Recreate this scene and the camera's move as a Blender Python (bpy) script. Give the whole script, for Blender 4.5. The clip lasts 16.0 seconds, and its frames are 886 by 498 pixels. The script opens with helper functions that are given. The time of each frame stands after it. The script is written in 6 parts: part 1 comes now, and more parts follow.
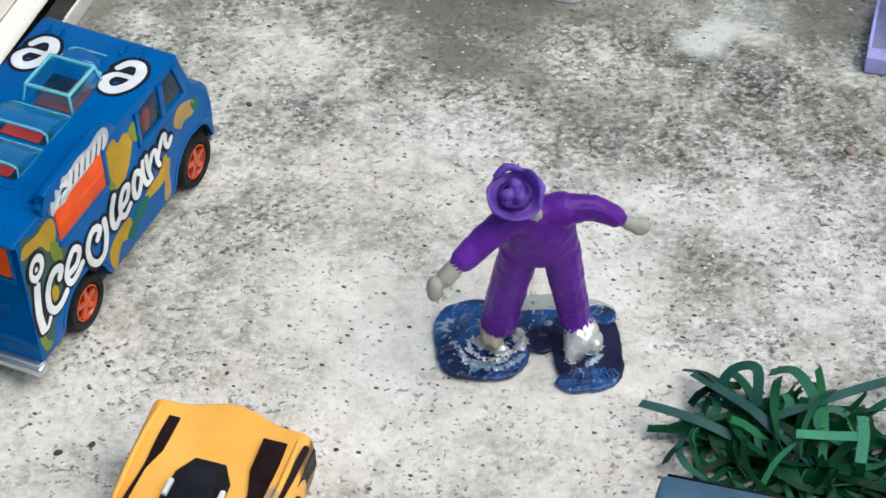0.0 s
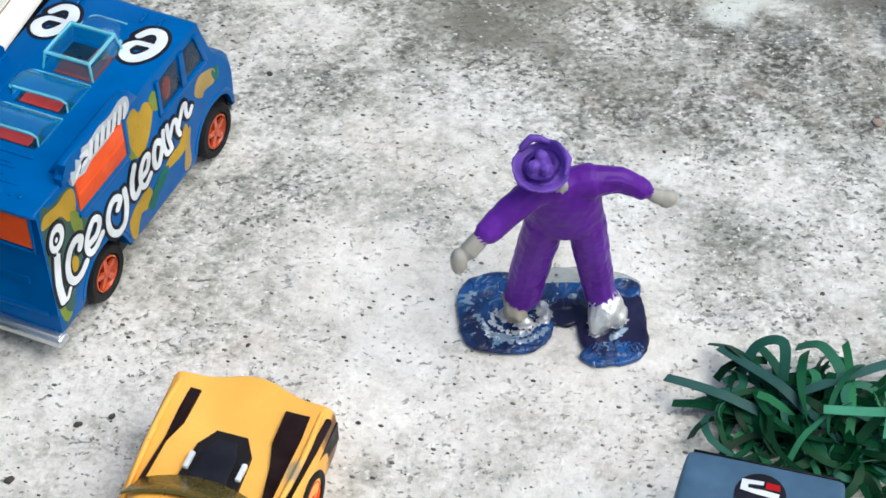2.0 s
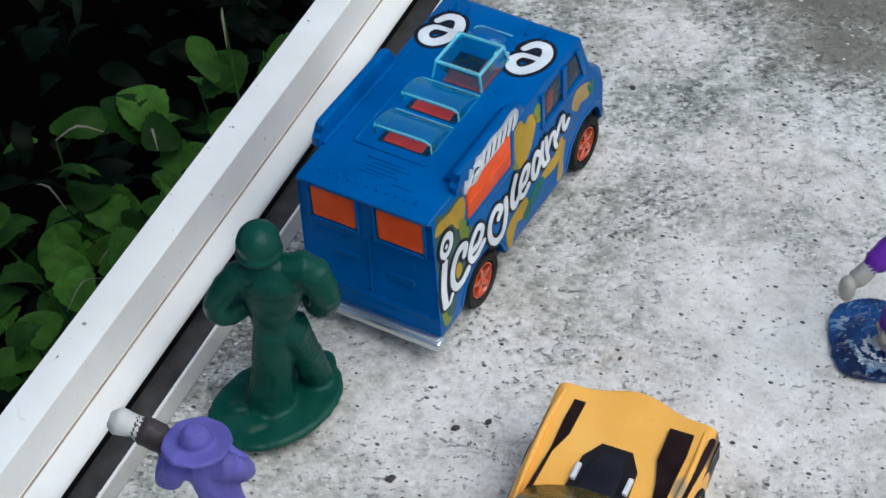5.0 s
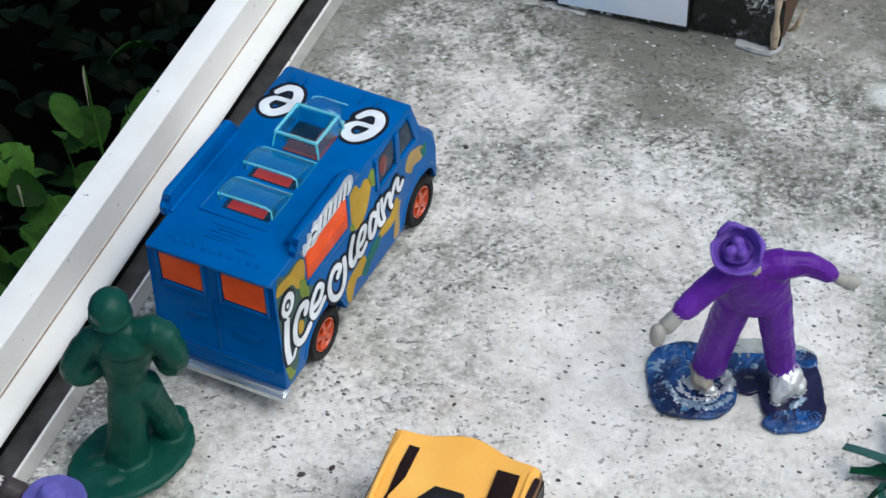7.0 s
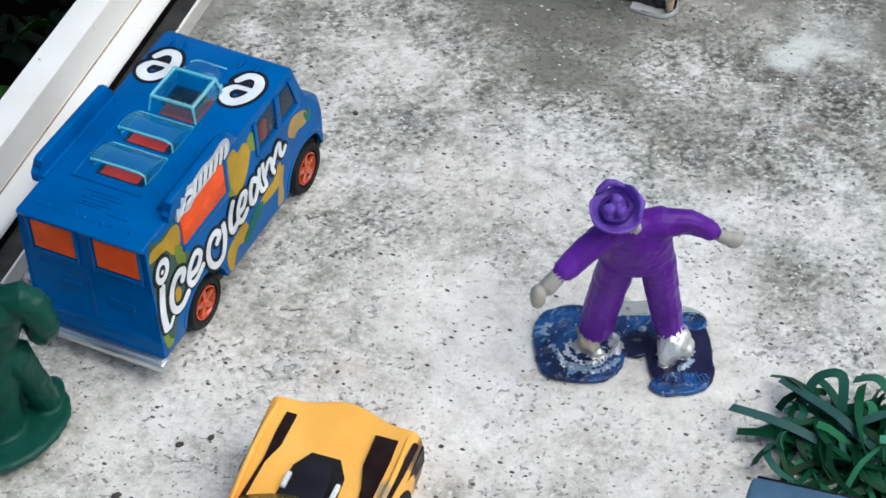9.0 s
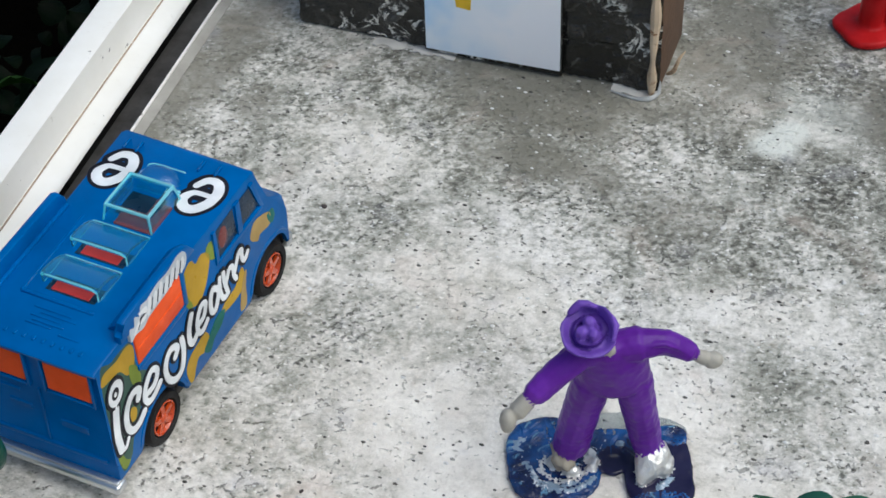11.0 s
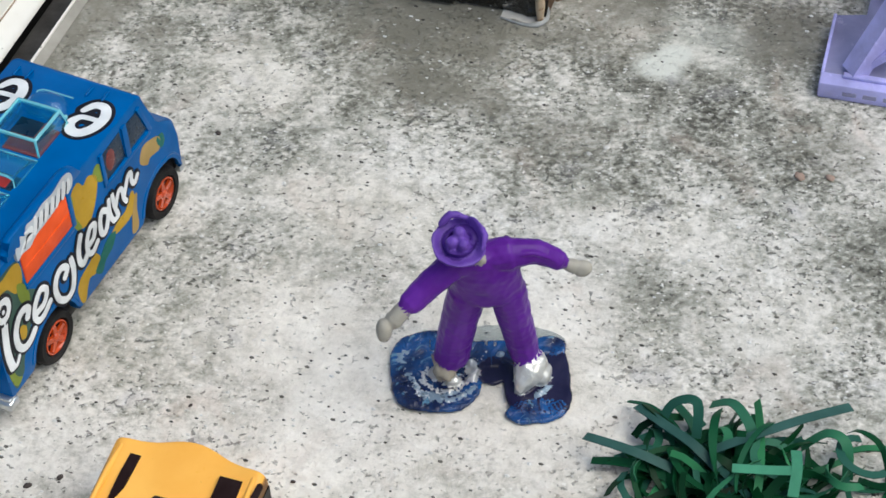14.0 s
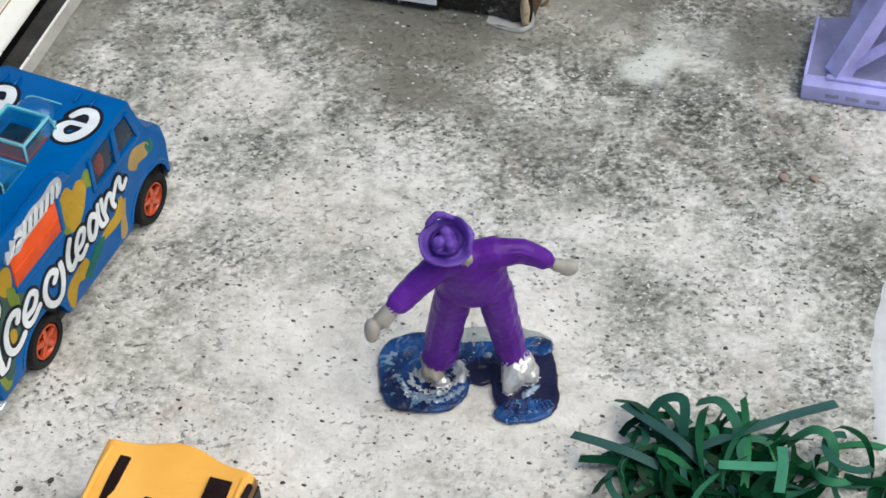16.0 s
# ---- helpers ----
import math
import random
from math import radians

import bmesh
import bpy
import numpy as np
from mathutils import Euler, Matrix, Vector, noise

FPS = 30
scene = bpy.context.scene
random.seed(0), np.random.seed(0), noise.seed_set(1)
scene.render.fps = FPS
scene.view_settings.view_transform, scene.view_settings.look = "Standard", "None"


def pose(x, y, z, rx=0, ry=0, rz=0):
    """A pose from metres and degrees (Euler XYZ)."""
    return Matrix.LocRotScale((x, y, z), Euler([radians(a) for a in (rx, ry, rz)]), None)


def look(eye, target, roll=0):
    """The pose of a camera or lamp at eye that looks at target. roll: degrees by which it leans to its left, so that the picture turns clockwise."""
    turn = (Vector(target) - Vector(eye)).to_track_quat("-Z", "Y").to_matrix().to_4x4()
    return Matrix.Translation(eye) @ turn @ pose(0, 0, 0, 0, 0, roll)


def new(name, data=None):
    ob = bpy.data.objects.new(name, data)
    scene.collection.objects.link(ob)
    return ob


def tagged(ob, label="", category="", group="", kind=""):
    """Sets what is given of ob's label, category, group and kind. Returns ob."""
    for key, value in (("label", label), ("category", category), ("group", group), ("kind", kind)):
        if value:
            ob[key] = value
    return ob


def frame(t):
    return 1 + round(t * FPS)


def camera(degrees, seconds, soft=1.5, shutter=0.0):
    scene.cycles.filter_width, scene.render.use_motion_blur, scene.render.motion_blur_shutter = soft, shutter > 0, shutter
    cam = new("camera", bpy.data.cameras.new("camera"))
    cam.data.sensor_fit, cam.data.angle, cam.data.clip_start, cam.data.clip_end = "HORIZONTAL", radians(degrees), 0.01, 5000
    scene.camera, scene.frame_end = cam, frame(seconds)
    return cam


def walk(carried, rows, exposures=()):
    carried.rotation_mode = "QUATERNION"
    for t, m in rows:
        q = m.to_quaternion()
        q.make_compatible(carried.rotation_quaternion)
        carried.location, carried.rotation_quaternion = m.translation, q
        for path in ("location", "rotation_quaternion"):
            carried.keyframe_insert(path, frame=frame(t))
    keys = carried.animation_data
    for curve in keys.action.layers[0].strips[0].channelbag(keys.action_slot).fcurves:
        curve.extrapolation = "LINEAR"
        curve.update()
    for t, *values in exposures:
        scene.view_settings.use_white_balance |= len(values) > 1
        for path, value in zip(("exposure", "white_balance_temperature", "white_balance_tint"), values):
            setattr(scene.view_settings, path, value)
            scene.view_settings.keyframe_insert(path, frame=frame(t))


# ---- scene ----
S = 0.01  # the plan is drawn in centimetres: toys on a concrete ledge


from mathutils.kdtree import KDTree

PATH = [
    (0, 0.17438, -0.21358, 0.27879, 45.763, 0.780, 24.243),
    (0.5, 0.17373, -0.21212, 0.27845, 45.610, 0.643, 24.251),
    (1, 0.17480, -0.21466, 0.27860, 46.135, 0.776, 24.387),
    (1.5, 0.17487, -0.21459, 0.28051, 45.710, 1.281, 24.337),
    (2, 0.17091, -0.21181, 0.27638, 44.907, 0.806, 24.634),
    (2.5, 0.15845, -0.21457, 0.28633, 45.653, 0.542, 25.682),
    (3, 0.13865, -0.21894, 0.28593, 45.812, 0.446, 27.753),
    (3.2, 0.13411, -0.22022, 0.28212, 46.069, 0.900, 29.144),
    (5.3, 0.14653, -0.23049, 0.28466, 44.710, 2.862, 30.652),
    (5.5, 0.15616, -0.23369, 0.29110, 44.697, 2.458, 29.347),
    (6, 0.16341, -0.23917, 0.28900, 43.780, 1.555, 27.204),
    (6.5, 0.15859, -0.23766, 0.29720, 43.751, 0.938, 27.278),
    (7, 0.15793, -0.23453, 0.30706, 45.379, 1.593, 27.312),
    (7.5, 0.15815, -0.23530, 0.30398, 46.225, 1.314, 27.047),
    (8, 0.16252, -0.23374, 0.29804, 45.766, 1.398, 26.876),
    (8.5, 0.16709, -0.23158, 0.29519, 45.120, 0.817, 26.656),
    (8.7, 0.17137, -0.23044, 0.29650, 45.301, 1.208, 26.031),
    (10.8, 0.16726, -0.19733, 0.29812, 44.132, 1.815, 25.961),
    (11, 0.16547, -0.19757, 0.30182, 44.853, 1.672, 25.936),
    (11.5, 0.17582, -0.19882, 0.30675, 44.630, 1.833, 25.555),
    (12, 0.18094, -0.19783, 0.30730, 44.727, 1.969, 24.992),
    (12.5, 0.18472, -0.19628, 0.30419, 44.602, 1.952, 25.052),
    (13, 0.18655, -0.19622, 0.30216, 43.557, 1.546, 24.352),
    (13.5, 0.18462, -0.19960, 0.30670, 43.454, 1.261, 24.632),
    (14, 0.18709, -0.20244, 0.30274, 43.743, 1.733, 24.704),
    (14.5, 0.18988, -0.19992, 0.30700, 43.562, 1.678, 24.420),
    (15, 0.18783, -0.20556, 0.30493, 44.455, 1.574, 24.365),
    (15.5, 0.18950, -0.20473, 0.30930, 43.884, 1.837, 24.331),
    (16, 0.18933, -0.20618, 0.30229, 44.269, 1.844, 24.164),
]

cam = camera(24.79, 16.0, soft=1.6)
walk(cam, [(t, pose(x, y, z, rx, ry, rz)) for t, x, y, z, rx, ry, rz in PATH],
     exposures=[(0, 0.10, 6150, 3), (1.4, 0.25, 6100, 3), (2, 0.27, 6000, 3), (3.2, 0.12, 5850, 3), (5.3, -0.20, 5650, 3), (6.4, -0.27, 5750, 3), (7, 0.02, 5780, 3), (8.7, 0.09, 5880, 3),
                (11, -0.01, 6000, 3), (13, 0.02, 6200, 3), (16, 0.02, 6220, 3)])

# ---- world, sun ----
world = bpy.data.worlds.new("sky")
scene.world = world
world.use_nodes = True
wn, wl = world.node_tree.nodes, world.node_tree.links
sky = wn.new("ShaderNodeTexSky")
sky.sky_type, sky.sun_disc = "NISHITA", False
sky.sun_elevation, sky.sun_rotation = radians(59), radians(86)
sky.air_density, sky.dust_density, sky.ozone_density = 1.0, 4.0, 1.0
wl.new(sky.outputs["Color"], wn["Background"].inputs["Color"])
wn["Background"].inputs["Strength"].default_value = 0.13

sun = new("sun", bpy.data.lights.new("sun", "SUN"))
sun.data.energy, sun.data.angle, sun.data.color = 1.4, radians(60), (1.0, 0.97, 0.93)
sun.matrix_basis = look((0.50, 0.04, 0.86), (0, 0, 0))


# ---- material tools ----
class Mat:
    """A node material with a Principled surface and short-hand for common nodes."""

    def __init__(self, name, color=(0.5, 0.5, 0.5), rough=0.5, metal=0.0, coat=0.0, spec=0.5):
        self.m = bpy.data.materials.new(name)
        self.m.use_nodes = True
        self.n, self.l = self.m.node_tree.nodes, self.m.node_tree.links
        self.b = self.n["Principled BSDF"]
        self.set("Base Color", (*color, 1))
        self.set("Roughness", rough)
        self.set("Metallic", metal)
        self.set("Coat Weight", coat)
        self.set("Specular IOR Level", spec)
        self.co = self.n.new("ShaderNodeTexCoord").outputs["Object"]

    def set(self, socket, value):
        self.b.inputs[socket].default_value = value

    def plug(self, socket, out):
        self.l.new(out, self.b.inputs[socket])

    def feed(self, socket, v):
        if hasattr(v, "is_output"):
            self.l.new(v, socket)
        else:
            socket.default_value = v

    def noise(self, size_cm, detail=4.0, rough=0.55, vec=None, distort=0.0):
        t = self.n.new("ShaderNodeTexNoise")
        t.inputs["Scale"].default_value = 100.0 / size_cm
        t.inputs["Detail"].default_value = detail
        t.inputs["Roughness"].default_value = rough
        t.inputs["Distortion"].default_value = distort
        self.l.new(vec or self.co, t.inputs["Vector"])
        return t.outputs["Fac"]

    def ramp(self, fac, *stops):
        r = self.n.new("ShaderNodeValToRGB")
        e = r.color_ramp.elements
        while len(e) < len(stops):
            e.new(0.5)
        for k, (at, c) in zip(e, stops):
            k.position = at
            k.color = (c, c, c, 1) if isinstance(c, (int, float)) else (*c, 1)
        self.l.new(fac, r.inputs["Fac"])
        return r.outputs["Color"]

    def mix(self, fac, a, b, how="MIX"):
        x = self.n.new("ShaderNodeMix")
        x.data_type, x.blend_type = "RGBA", how
        for socket, v in ((x.inputs["Factor"], fac), (x.inputs[6], a), (x.inputs[7], b)):
            self.feed(socket, (*v, 1) if isinstance(v, tuple) and len(v) == 3 else v)
        return x.outputs[2]

    def math(self, op, a, b=0.0, clamp=False):
        x = self.n.new("ShaderNodeMath")
        x.operation, x.use_clamp = op, clamp
        self.feed(x.inputs[0], a)
        self.feed(x.inputs[1], b)
        return x.outputs[0]

    def random(self):
        return self.n.new("ShaderNodeObjectInfo").outputs["Random"]

    def bump(self, height, depth_cm=0.02, strength=0.6):
        x = self.n.new("ShaderNodeBump")
        x.inputs["Strength"].default_value = strength
        x.inputs["Distance"].default_value = depth_cm * S
        self.l.new(height, x.inputs["Height"])
        self.plug("Normal", x.outputs["Normal"])

    def spot(self, cx, cy, rx, ry, edge=0.5, wobble=None):
        """1 inside an ellipse on the ground, falling softly to 0 at its rim."""
        mp = self.n.new("ShaderNodeMapping")
        mp.vector_type = "TEXTURE"
        mp.inputs["Location"].default_value = (cx * S, cy * S, 0)
        mp.inputs["Scale"].default_value = (rx * S, ry * S, 1)
        self.l.new(self.co, mp.inputs["Vector"])
        ln = self.n.new("ShaderNodeVectorMath")
        ln.operation = "LENGTH"
        self.l.new(mp.outputs[0], ln.inputs[0])
        d = ln.outputs["Value"]
        if wobble is not None:
            d = self.math("ADD", d, self.math("MULTIPLY", self.math("SUBTRACT", wobble, 0.5), 1.6))
        mr = self.n.new("ShaderNodeMapRange")
        mr.interpolation_type = "SMOOTHSTEP"
        mr.inputs["From Min"].default_value = 1.0 + edge
        mr.inputs["From Max"].default_value = 1.0 - edge
        self.l.new(d, mr.inputs["Value"])
        return mr.outputs["Result"]


def plastic(name, color, rough=0.35, grain=0.12, coat=0.0, wear_or_light=0.0, wear_or_light_color=(0.6, 0.6, 0.6), sub=0.0, spec=0.3):
    """Moulded or painted toy surface: slight unevenness, dust, rubbed spots, painted shade or glints."""
    k = Mat(name, color, rough, coat=coat, spec=spec)
    dark = tuple(c * 0.72 for c in color)
    light = tuple(min(1, c * 1.12 + 0.012) for c in color)
    c = k.mix(k.ramp(k.noise(0.9, 5), (0.3, 0.0), (0.7, 1.0)), dark, light)
    if wear_or_light:
        w = k.ramp(k.noise(0.28, 8, 0.7, distort=0.6), (0.72 - wear_or_light * 0.14, 0.0), (0.76 - wear_or_light * 0.1, 1.0))
        c = k.mix(w, c, wear_or_light_color)
    k.plug("Base Color", c)
    r = k.ramp(k.noise(0.25, 6, 0.65), (0.3, max(0.03, rough - grain)), (0.7, min(1, rough + grain)))
    k.plug("Roughness", r)
    k.bump(k.noise(0.12, 4), 0.006, 0.35)
    if sub:
        k.set("Subsurface Weight", sub)
        k.set("Subsurface Radius", (0.002, 0.002, 0.002))
    return k.m


# ---- materials ----
def concrete_material():
    k = Mat("weathered_concrete", rough=0.9, spec=0.25)
    wob = k.noise(2.4, 5, 0.6)
    cloud = k.noise(3.6, 6, 0.55, distort=0.25)
    body = k.noise(0.60, 9, 0.74)
    # the trowel left pits and chips lying one way
    mp = k.n.new("ShaderNodeMapping")
    mp.vector_type = "TEXTURE"
    mp.inputs["Rotation"].default_value = (0, 0, radians(27))
    mp.inputs["Scale"].default_value = (1.2, 1.0, 1.0)
    k.l.new(k.co, mp.inputs["Vector"])
    lay = mp.outputs[0]
    sand = k.noise(0.135, 4, 0.6, vec=lay, distort=0.25)
    fleck = k.noise(0.13, 3, 0.6, vec=lay, distort=0.2)
    grit = k.noise(0.12, 3, 0.6)
    # grey weathered band at the far side, patches towards the tower, darker strip by the frame
    dull = None
    for cx, cy, rx, ry, amount in ((3.4, 11.6, 4.6, 2.3, 1.0), (6.6, 9.9, 3.4, 1.5, 0.8), (10.6, 11.2, 2.4, 1.8, 0.75),
                                   (11.0, 15.6, 4.5, 2.2, 0.65), (-3.6, 9.4, 2.0, 3.4, 0.65), (13.5, 8.4, 2.6, 2.0, 0.5),
                                   (1.9, 3.4, 1.6, 1.2, 0.55), (0.5, 6.9, 1.2, 1.2, 0.55), (10.6, 6.1, 1.2, 0.8, 0.4), (7.0, 16.3, 5.0, 2.2, 1.0), (11.8, 4.6, 1.6, 0.9, 0.35),
                                   (-3.9, -1.5, 0.9, 5.5, 0.8), (5.9, 5.5, 0.9, 0.6, 0.3), (9.3, 8.7, 1.8, 0.8, 0.5)):
        m = k.math("MULTIPLY", k.spot(cx, cy, rx, ry, 0.7, wob), amount)
        dull = m if dull is None else k.math("MAXIMUM", dull, m)
    lime = None
    for cx, cy, rx, ry, amount in ((7.9, 13.4, 1.3, 0.8, 0.6), (-0.4, 8.8, 1.4, 1.0, 0.7), (3.7, 6.0, 2.0, 1.3, 0.95), (4.6, 2.4, 2.4, 1.9, 1.2), (9.6, 8.0, 1.8, 0.8, 0.6), (7.5, -0.2, 6.0, 2.4, 0.75),
                                   (0.5, -6.0, 3.4, 3.6, 0.6), (6.5, -5.5, 5.0, 3.4, 0.6), (8.2, 2.6, 3.6, 2.6, 1.15), (12.6, 6.6, 1.6, 1.2, 0.5)):
        m = k.math("MULTIPLY", k.spot(cx, cy, rx, ry, 0.7, wob), amount)
        lime = m if lime is None else k.math("MAXIMUM", lime, m)
    v = k.math("ADD", k.math("MULTIPLY", k.math("SUBTRACT", body, 0.5), 0.52), 0.5)
    v = k.math("ADD", v, k.math("MULTIPLY", k.math("SUBTRACT", cloud, 0.5), 0.42))
    v = k.math("SUBTRACT", v, k.math("MULTIPLY", dull, 0.085))
    v = k.math("ADD", v, k.math("MULTIPLY", lime, 0.085))
    v = k.math("ADD", k.math("MULTIPLY", k.math("SUBTRACT", v, 0.5), 1.14), 0.505)
    # bright tops and dark sides of the sand grains put into the colour
    amp = k.ramp(k.math("ADD", k.noise(1.7, 6, 0.65), k.math("MULTIPLY", dull, 0.13)), (0.40, 0.21), (0.68, 0.72))
    amp = k.math("MULTIPLY", amp, k.math("SUBTRACT", 1.0, k.math("MULTIPLY", lime, 0.5)))
    v = k.math("ADD", v, k.math("MULTIPLY", k.math("SUBTRACT", sand, 0.5), amp))
    c = k.ramp(v, (0.26, (0.070, 0.066, 0.055)), (0.36, (0.205, 0.200, 0.166)), (0.44, (0.375, 0.367, 0.314)), (0.505, (0.57, 0.545, 0.486)), (0.58, (0.747, 0.713, 0.652)), (0.71, (0.91, 0.877, 0.815)))
    # smooth olive-grey film at the far side, before the box and by the frame
    film = None
    for cx, cy, rx, ry, amount in ((2.2, 12.0, 2.7, 1.25, 1.0), (3.4, 10.3, 1.9, 0.8, 0.9), (6.9, 9.8, 1.2, 0.8, 0.55), (6.0, 15.7, 1.8, 2.2, 0.95), (3.4, 13.0, 3.4, 0.9, 1.0), (10.1, 14.8, 1.1, 1.2, 0.95), (9.6, 17.8, 3.2, 1.2, 0.8), (-3.4, 9.2, 0.6, 0.7, 0.7), (-5.0, 10.5, 0.8, 4.5, 0.9), (5.6, 12.9, 1.3, 0.5, 0.6), (12.4, 11.6, 1.0, 0.8, 0.5)):
        m = k.math("MULTIPLY", k.spot(cx, cy, rx, ry, 0.55, wob), amount)
        film = m if film is None else k.math("MAXIMUM", film, m)
    film = k.math("MULTIPLY", film, k.ramp(k.noise(0.8, 7, 0.7), (0.30, 0.66), (0.56, 1.0)))
    film = k.math("MULTIPLY", film, k.math("SUBTRACT", 1.0, k.math("MULTIPLY", lime, 0.55, True)))
    c = k.mix(film, c, k.mix(cloud, (0.158, 0.150, 0.120), (0.275, 0.260, 0.210)))
    # pits in drifts and pale sand grains
    drift = k.math("MULTIPLY", k.math("SUBTRACT", k.noise(1.25, 5, 0.7), 0.5), 0.5)
    pit = k.ramp(k.math("SUBTRACT", fleck, k.math("ADD", drift, k.math("MULTIPLY", dull, 0.05))), (0.335, 1.0), (0.375, 0.0))
    c = k.mix(k.math("MULTIPLY", k.math("MULTIPLY", pit, 0.80), k.math("SUBTRACT", 1.0, k.math("MAXIMUM", k.math("MULTIPLY", film, 0.7), k.math("MULTIPLY", lime, 0.5)))), c, (0.11, 0.105, 0.09))
    grain = k.ramp(k.math("ADD", k.noise(0.12, 3, 0.5, vec=lay), k.math("MULTIPLY", drift, 0.45)), (0.635, 0.0), (0.70, 0.9))
    c = k.mix(k.math("MULTIPLY", grain, k.math("SUBTRACT", 1.0, k.math("MULTIPLY", film, 0.9))), c, (0.84, 0.82, 0.77))
    # warm limewash
    c = k.mix(k.math("MULTIPLY", lime, 0.45, True), c, (0.995, 0.960, 0.890), "MULTIPLY")
    # a ragged white splash of wash beside the block
    torn = k.noise(0.9, 8, 0.75)
    wash = k.math("MAXIMUM", k.spot(7.9, 12.8, 0.50, 0.44, 0.45, torn), k.math("MAXIMUM", k.spot(8.1, 13.35, 0.42, 0.40, 0.5, torn), k.math("MULTIPLY", k.spot(8.5, 14.1, 0.9, 0.8, 0.7, torn), 0.4)))
    wash = k.math("MULTIPLY", wash, k.ramp(sand, (0.30, 0.55), (0.46, 1.0)))
    c = k.mix(wash, c, (0.70, 0.705, 0.635))
    # faint lilac and rust blooms
    c = k.mix(k.ramp(k.noise(1.3, 3), (0.60, 0.0), (0.78, 0.30)), c, (0.40, 0.39, 0.44))
    c = k.mix(k.ramp(k.noise(1.9, 5, vec=None, distort=1.0), (0.58, 0.0), (0.76, 0.38)), c, (0.60, 0.48, 0.40))
    k.plug("Base Color", c)
    h = k.math("ADD", k.math("MULTIPLY", grit, 0.5), k.math("MULTIPLY", body, 0.9))
    h = k.math("SUBTRACT", h, k.math("MULTIPLY", pit, 0.6))
    h = k.math("ADD", h, k.math("MULTIPLY", k.math("MULTIPLY", sand, amp), 1.2))
    k.bump(h, 0.06, 0.9)
    return k.m


CONCRETE = concrete_material()


def white_frame_material():
    k = Mat("white_powder_coat", rough=0.42)
    c = k.mix(k.ramp(k.noise(2.5, 6, 0.6), (0.35, 0.0), (0.7, 1.0)), (0.765, 0.735, 0.67), (0.86, 0.838, 0.79))
    c = k.mix(k.ramp(k.noise(0.35, 6, 0.7, distort=0.5), (0.64, 0.0), (0.74, 0.45)), c, (0.36, 0.31, 0.25))
    c = k.mix(k.ramp(k.noise(0.22, 2, 0.5), (0.73, 0.0), (0.76, 0.8)), c, (0.12, 0.10, 0.08))
    k.plug("Base Color", c)
    k.bump(k.noise(0.3, 4), 0.01, 0.3)
    return k.m


def grey_metal_material():
    k = Mat("dusty_grey_track", rough=0.55, metal=0.35)
    c = k.mix(k.ramp(k.noise(0.8, 7, 0.65), (0.35, 0.0), (0.7, 1.0)), (0.036, 0.033, 0.031), (0.105, 0.10, 0.095))
    k.plug("Base Color", c)
    k.bump(k.noise(0.15, 4), 0.01, 0.4)
    return k.m


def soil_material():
    # near-black, so deep shade between the plants sits in the colour
    k = Mat("shade_black_soil", rough=0.95, spec=0.01)
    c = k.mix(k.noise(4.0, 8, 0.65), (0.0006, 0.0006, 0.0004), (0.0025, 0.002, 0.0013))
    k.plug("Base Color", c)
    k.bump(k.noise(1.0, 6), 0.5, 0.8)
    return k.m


def leaf_material(name, dark, light):
    k = Mat(name, light, 0.5, spec=0.05)
    r = k.random()
    c = k.mix(r, dark, light)
    c = k.mix(k.ramp(k.noise(0.5, 5), (0.4, 0.0), (0.7, 0.5)), c, tuple(v * 0.55 for v in dark))
    k.plug("Base Color", c)
    k.set("Transmission Weight", 0.0)
    k.bump(k.noise(0.25, 3), 0.03, 0.4)
    return k.m


def lip_material():
    k = Mat("dusty_beige_coat", rough=0.6)
    c = k.mix(k.ramp(k.noise(1.6, 6, 0.6), (0.35, 0.0), (0.7, 1.0)), (0.27, 0.252, 0.215), (0.43, 0.405, 0.355))
    c = k.mix(k.ramp(k.noise(0.3, 6, 0.7, distort=0.5), (0.62, 0.0), (0.74, 0.6)), c, (0.22, 0.18, 0.14))
    k.plug("Base Color", c)
    k.bump(k.noise(0.2, 4), 0.015, 0.4)
    return k.m


LIP = lip_material()
WHITE_FRAME, TRACK, SOIL = white_frame_material(), grey_metal_material(), soil_material()
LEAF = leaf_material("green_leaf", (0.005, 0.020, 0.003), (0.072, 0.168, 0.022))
# Undergrowth copy of the leaf, its shade put into a near-black colour.
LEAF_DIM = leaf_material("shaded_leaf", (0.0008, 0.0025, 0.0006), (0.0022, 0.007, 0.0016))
DRY = plastic("dry_stalk", (0.24, 0.21, 0.14), 0.8)
GRIME = plastic("brown_grime", (0.33, 0.25, 0.17), 0.9, wear_or_light=0.9, wear_or_light_color=(0.60, 0.55, 0.47))
# Black of the unlit gap under the frame, put into the colour.
GAP = plastic("black_gap_shade", (0.006, 0.006, 0.006), 0.9, spec=0.05)

def enamel(name, color, rough=0.34):
    """Glossy toy enamel."""
    k = Mat(name, color, rough, 0.0, coat=0.22, spec=0.06)
    k.set("Coat Roughness", 0.08)
    k.plug("Base Color", k.mix(k.ramp(k.noise(0.9, 5), (0.3, 0.0), (0.7, 1.0)), tuple(c * 0.85 for c in color), tuple(c * 1.10 for c in color)))
    k.plug("Roughness", k.ramp(k.noise(0.25, 6, 0.65), (0.3, rough - 0.06), (0.7, rough + 0.06)))
    k.bump(k.noise(0.12, 4), 0.005, 0.3)
    return k.m


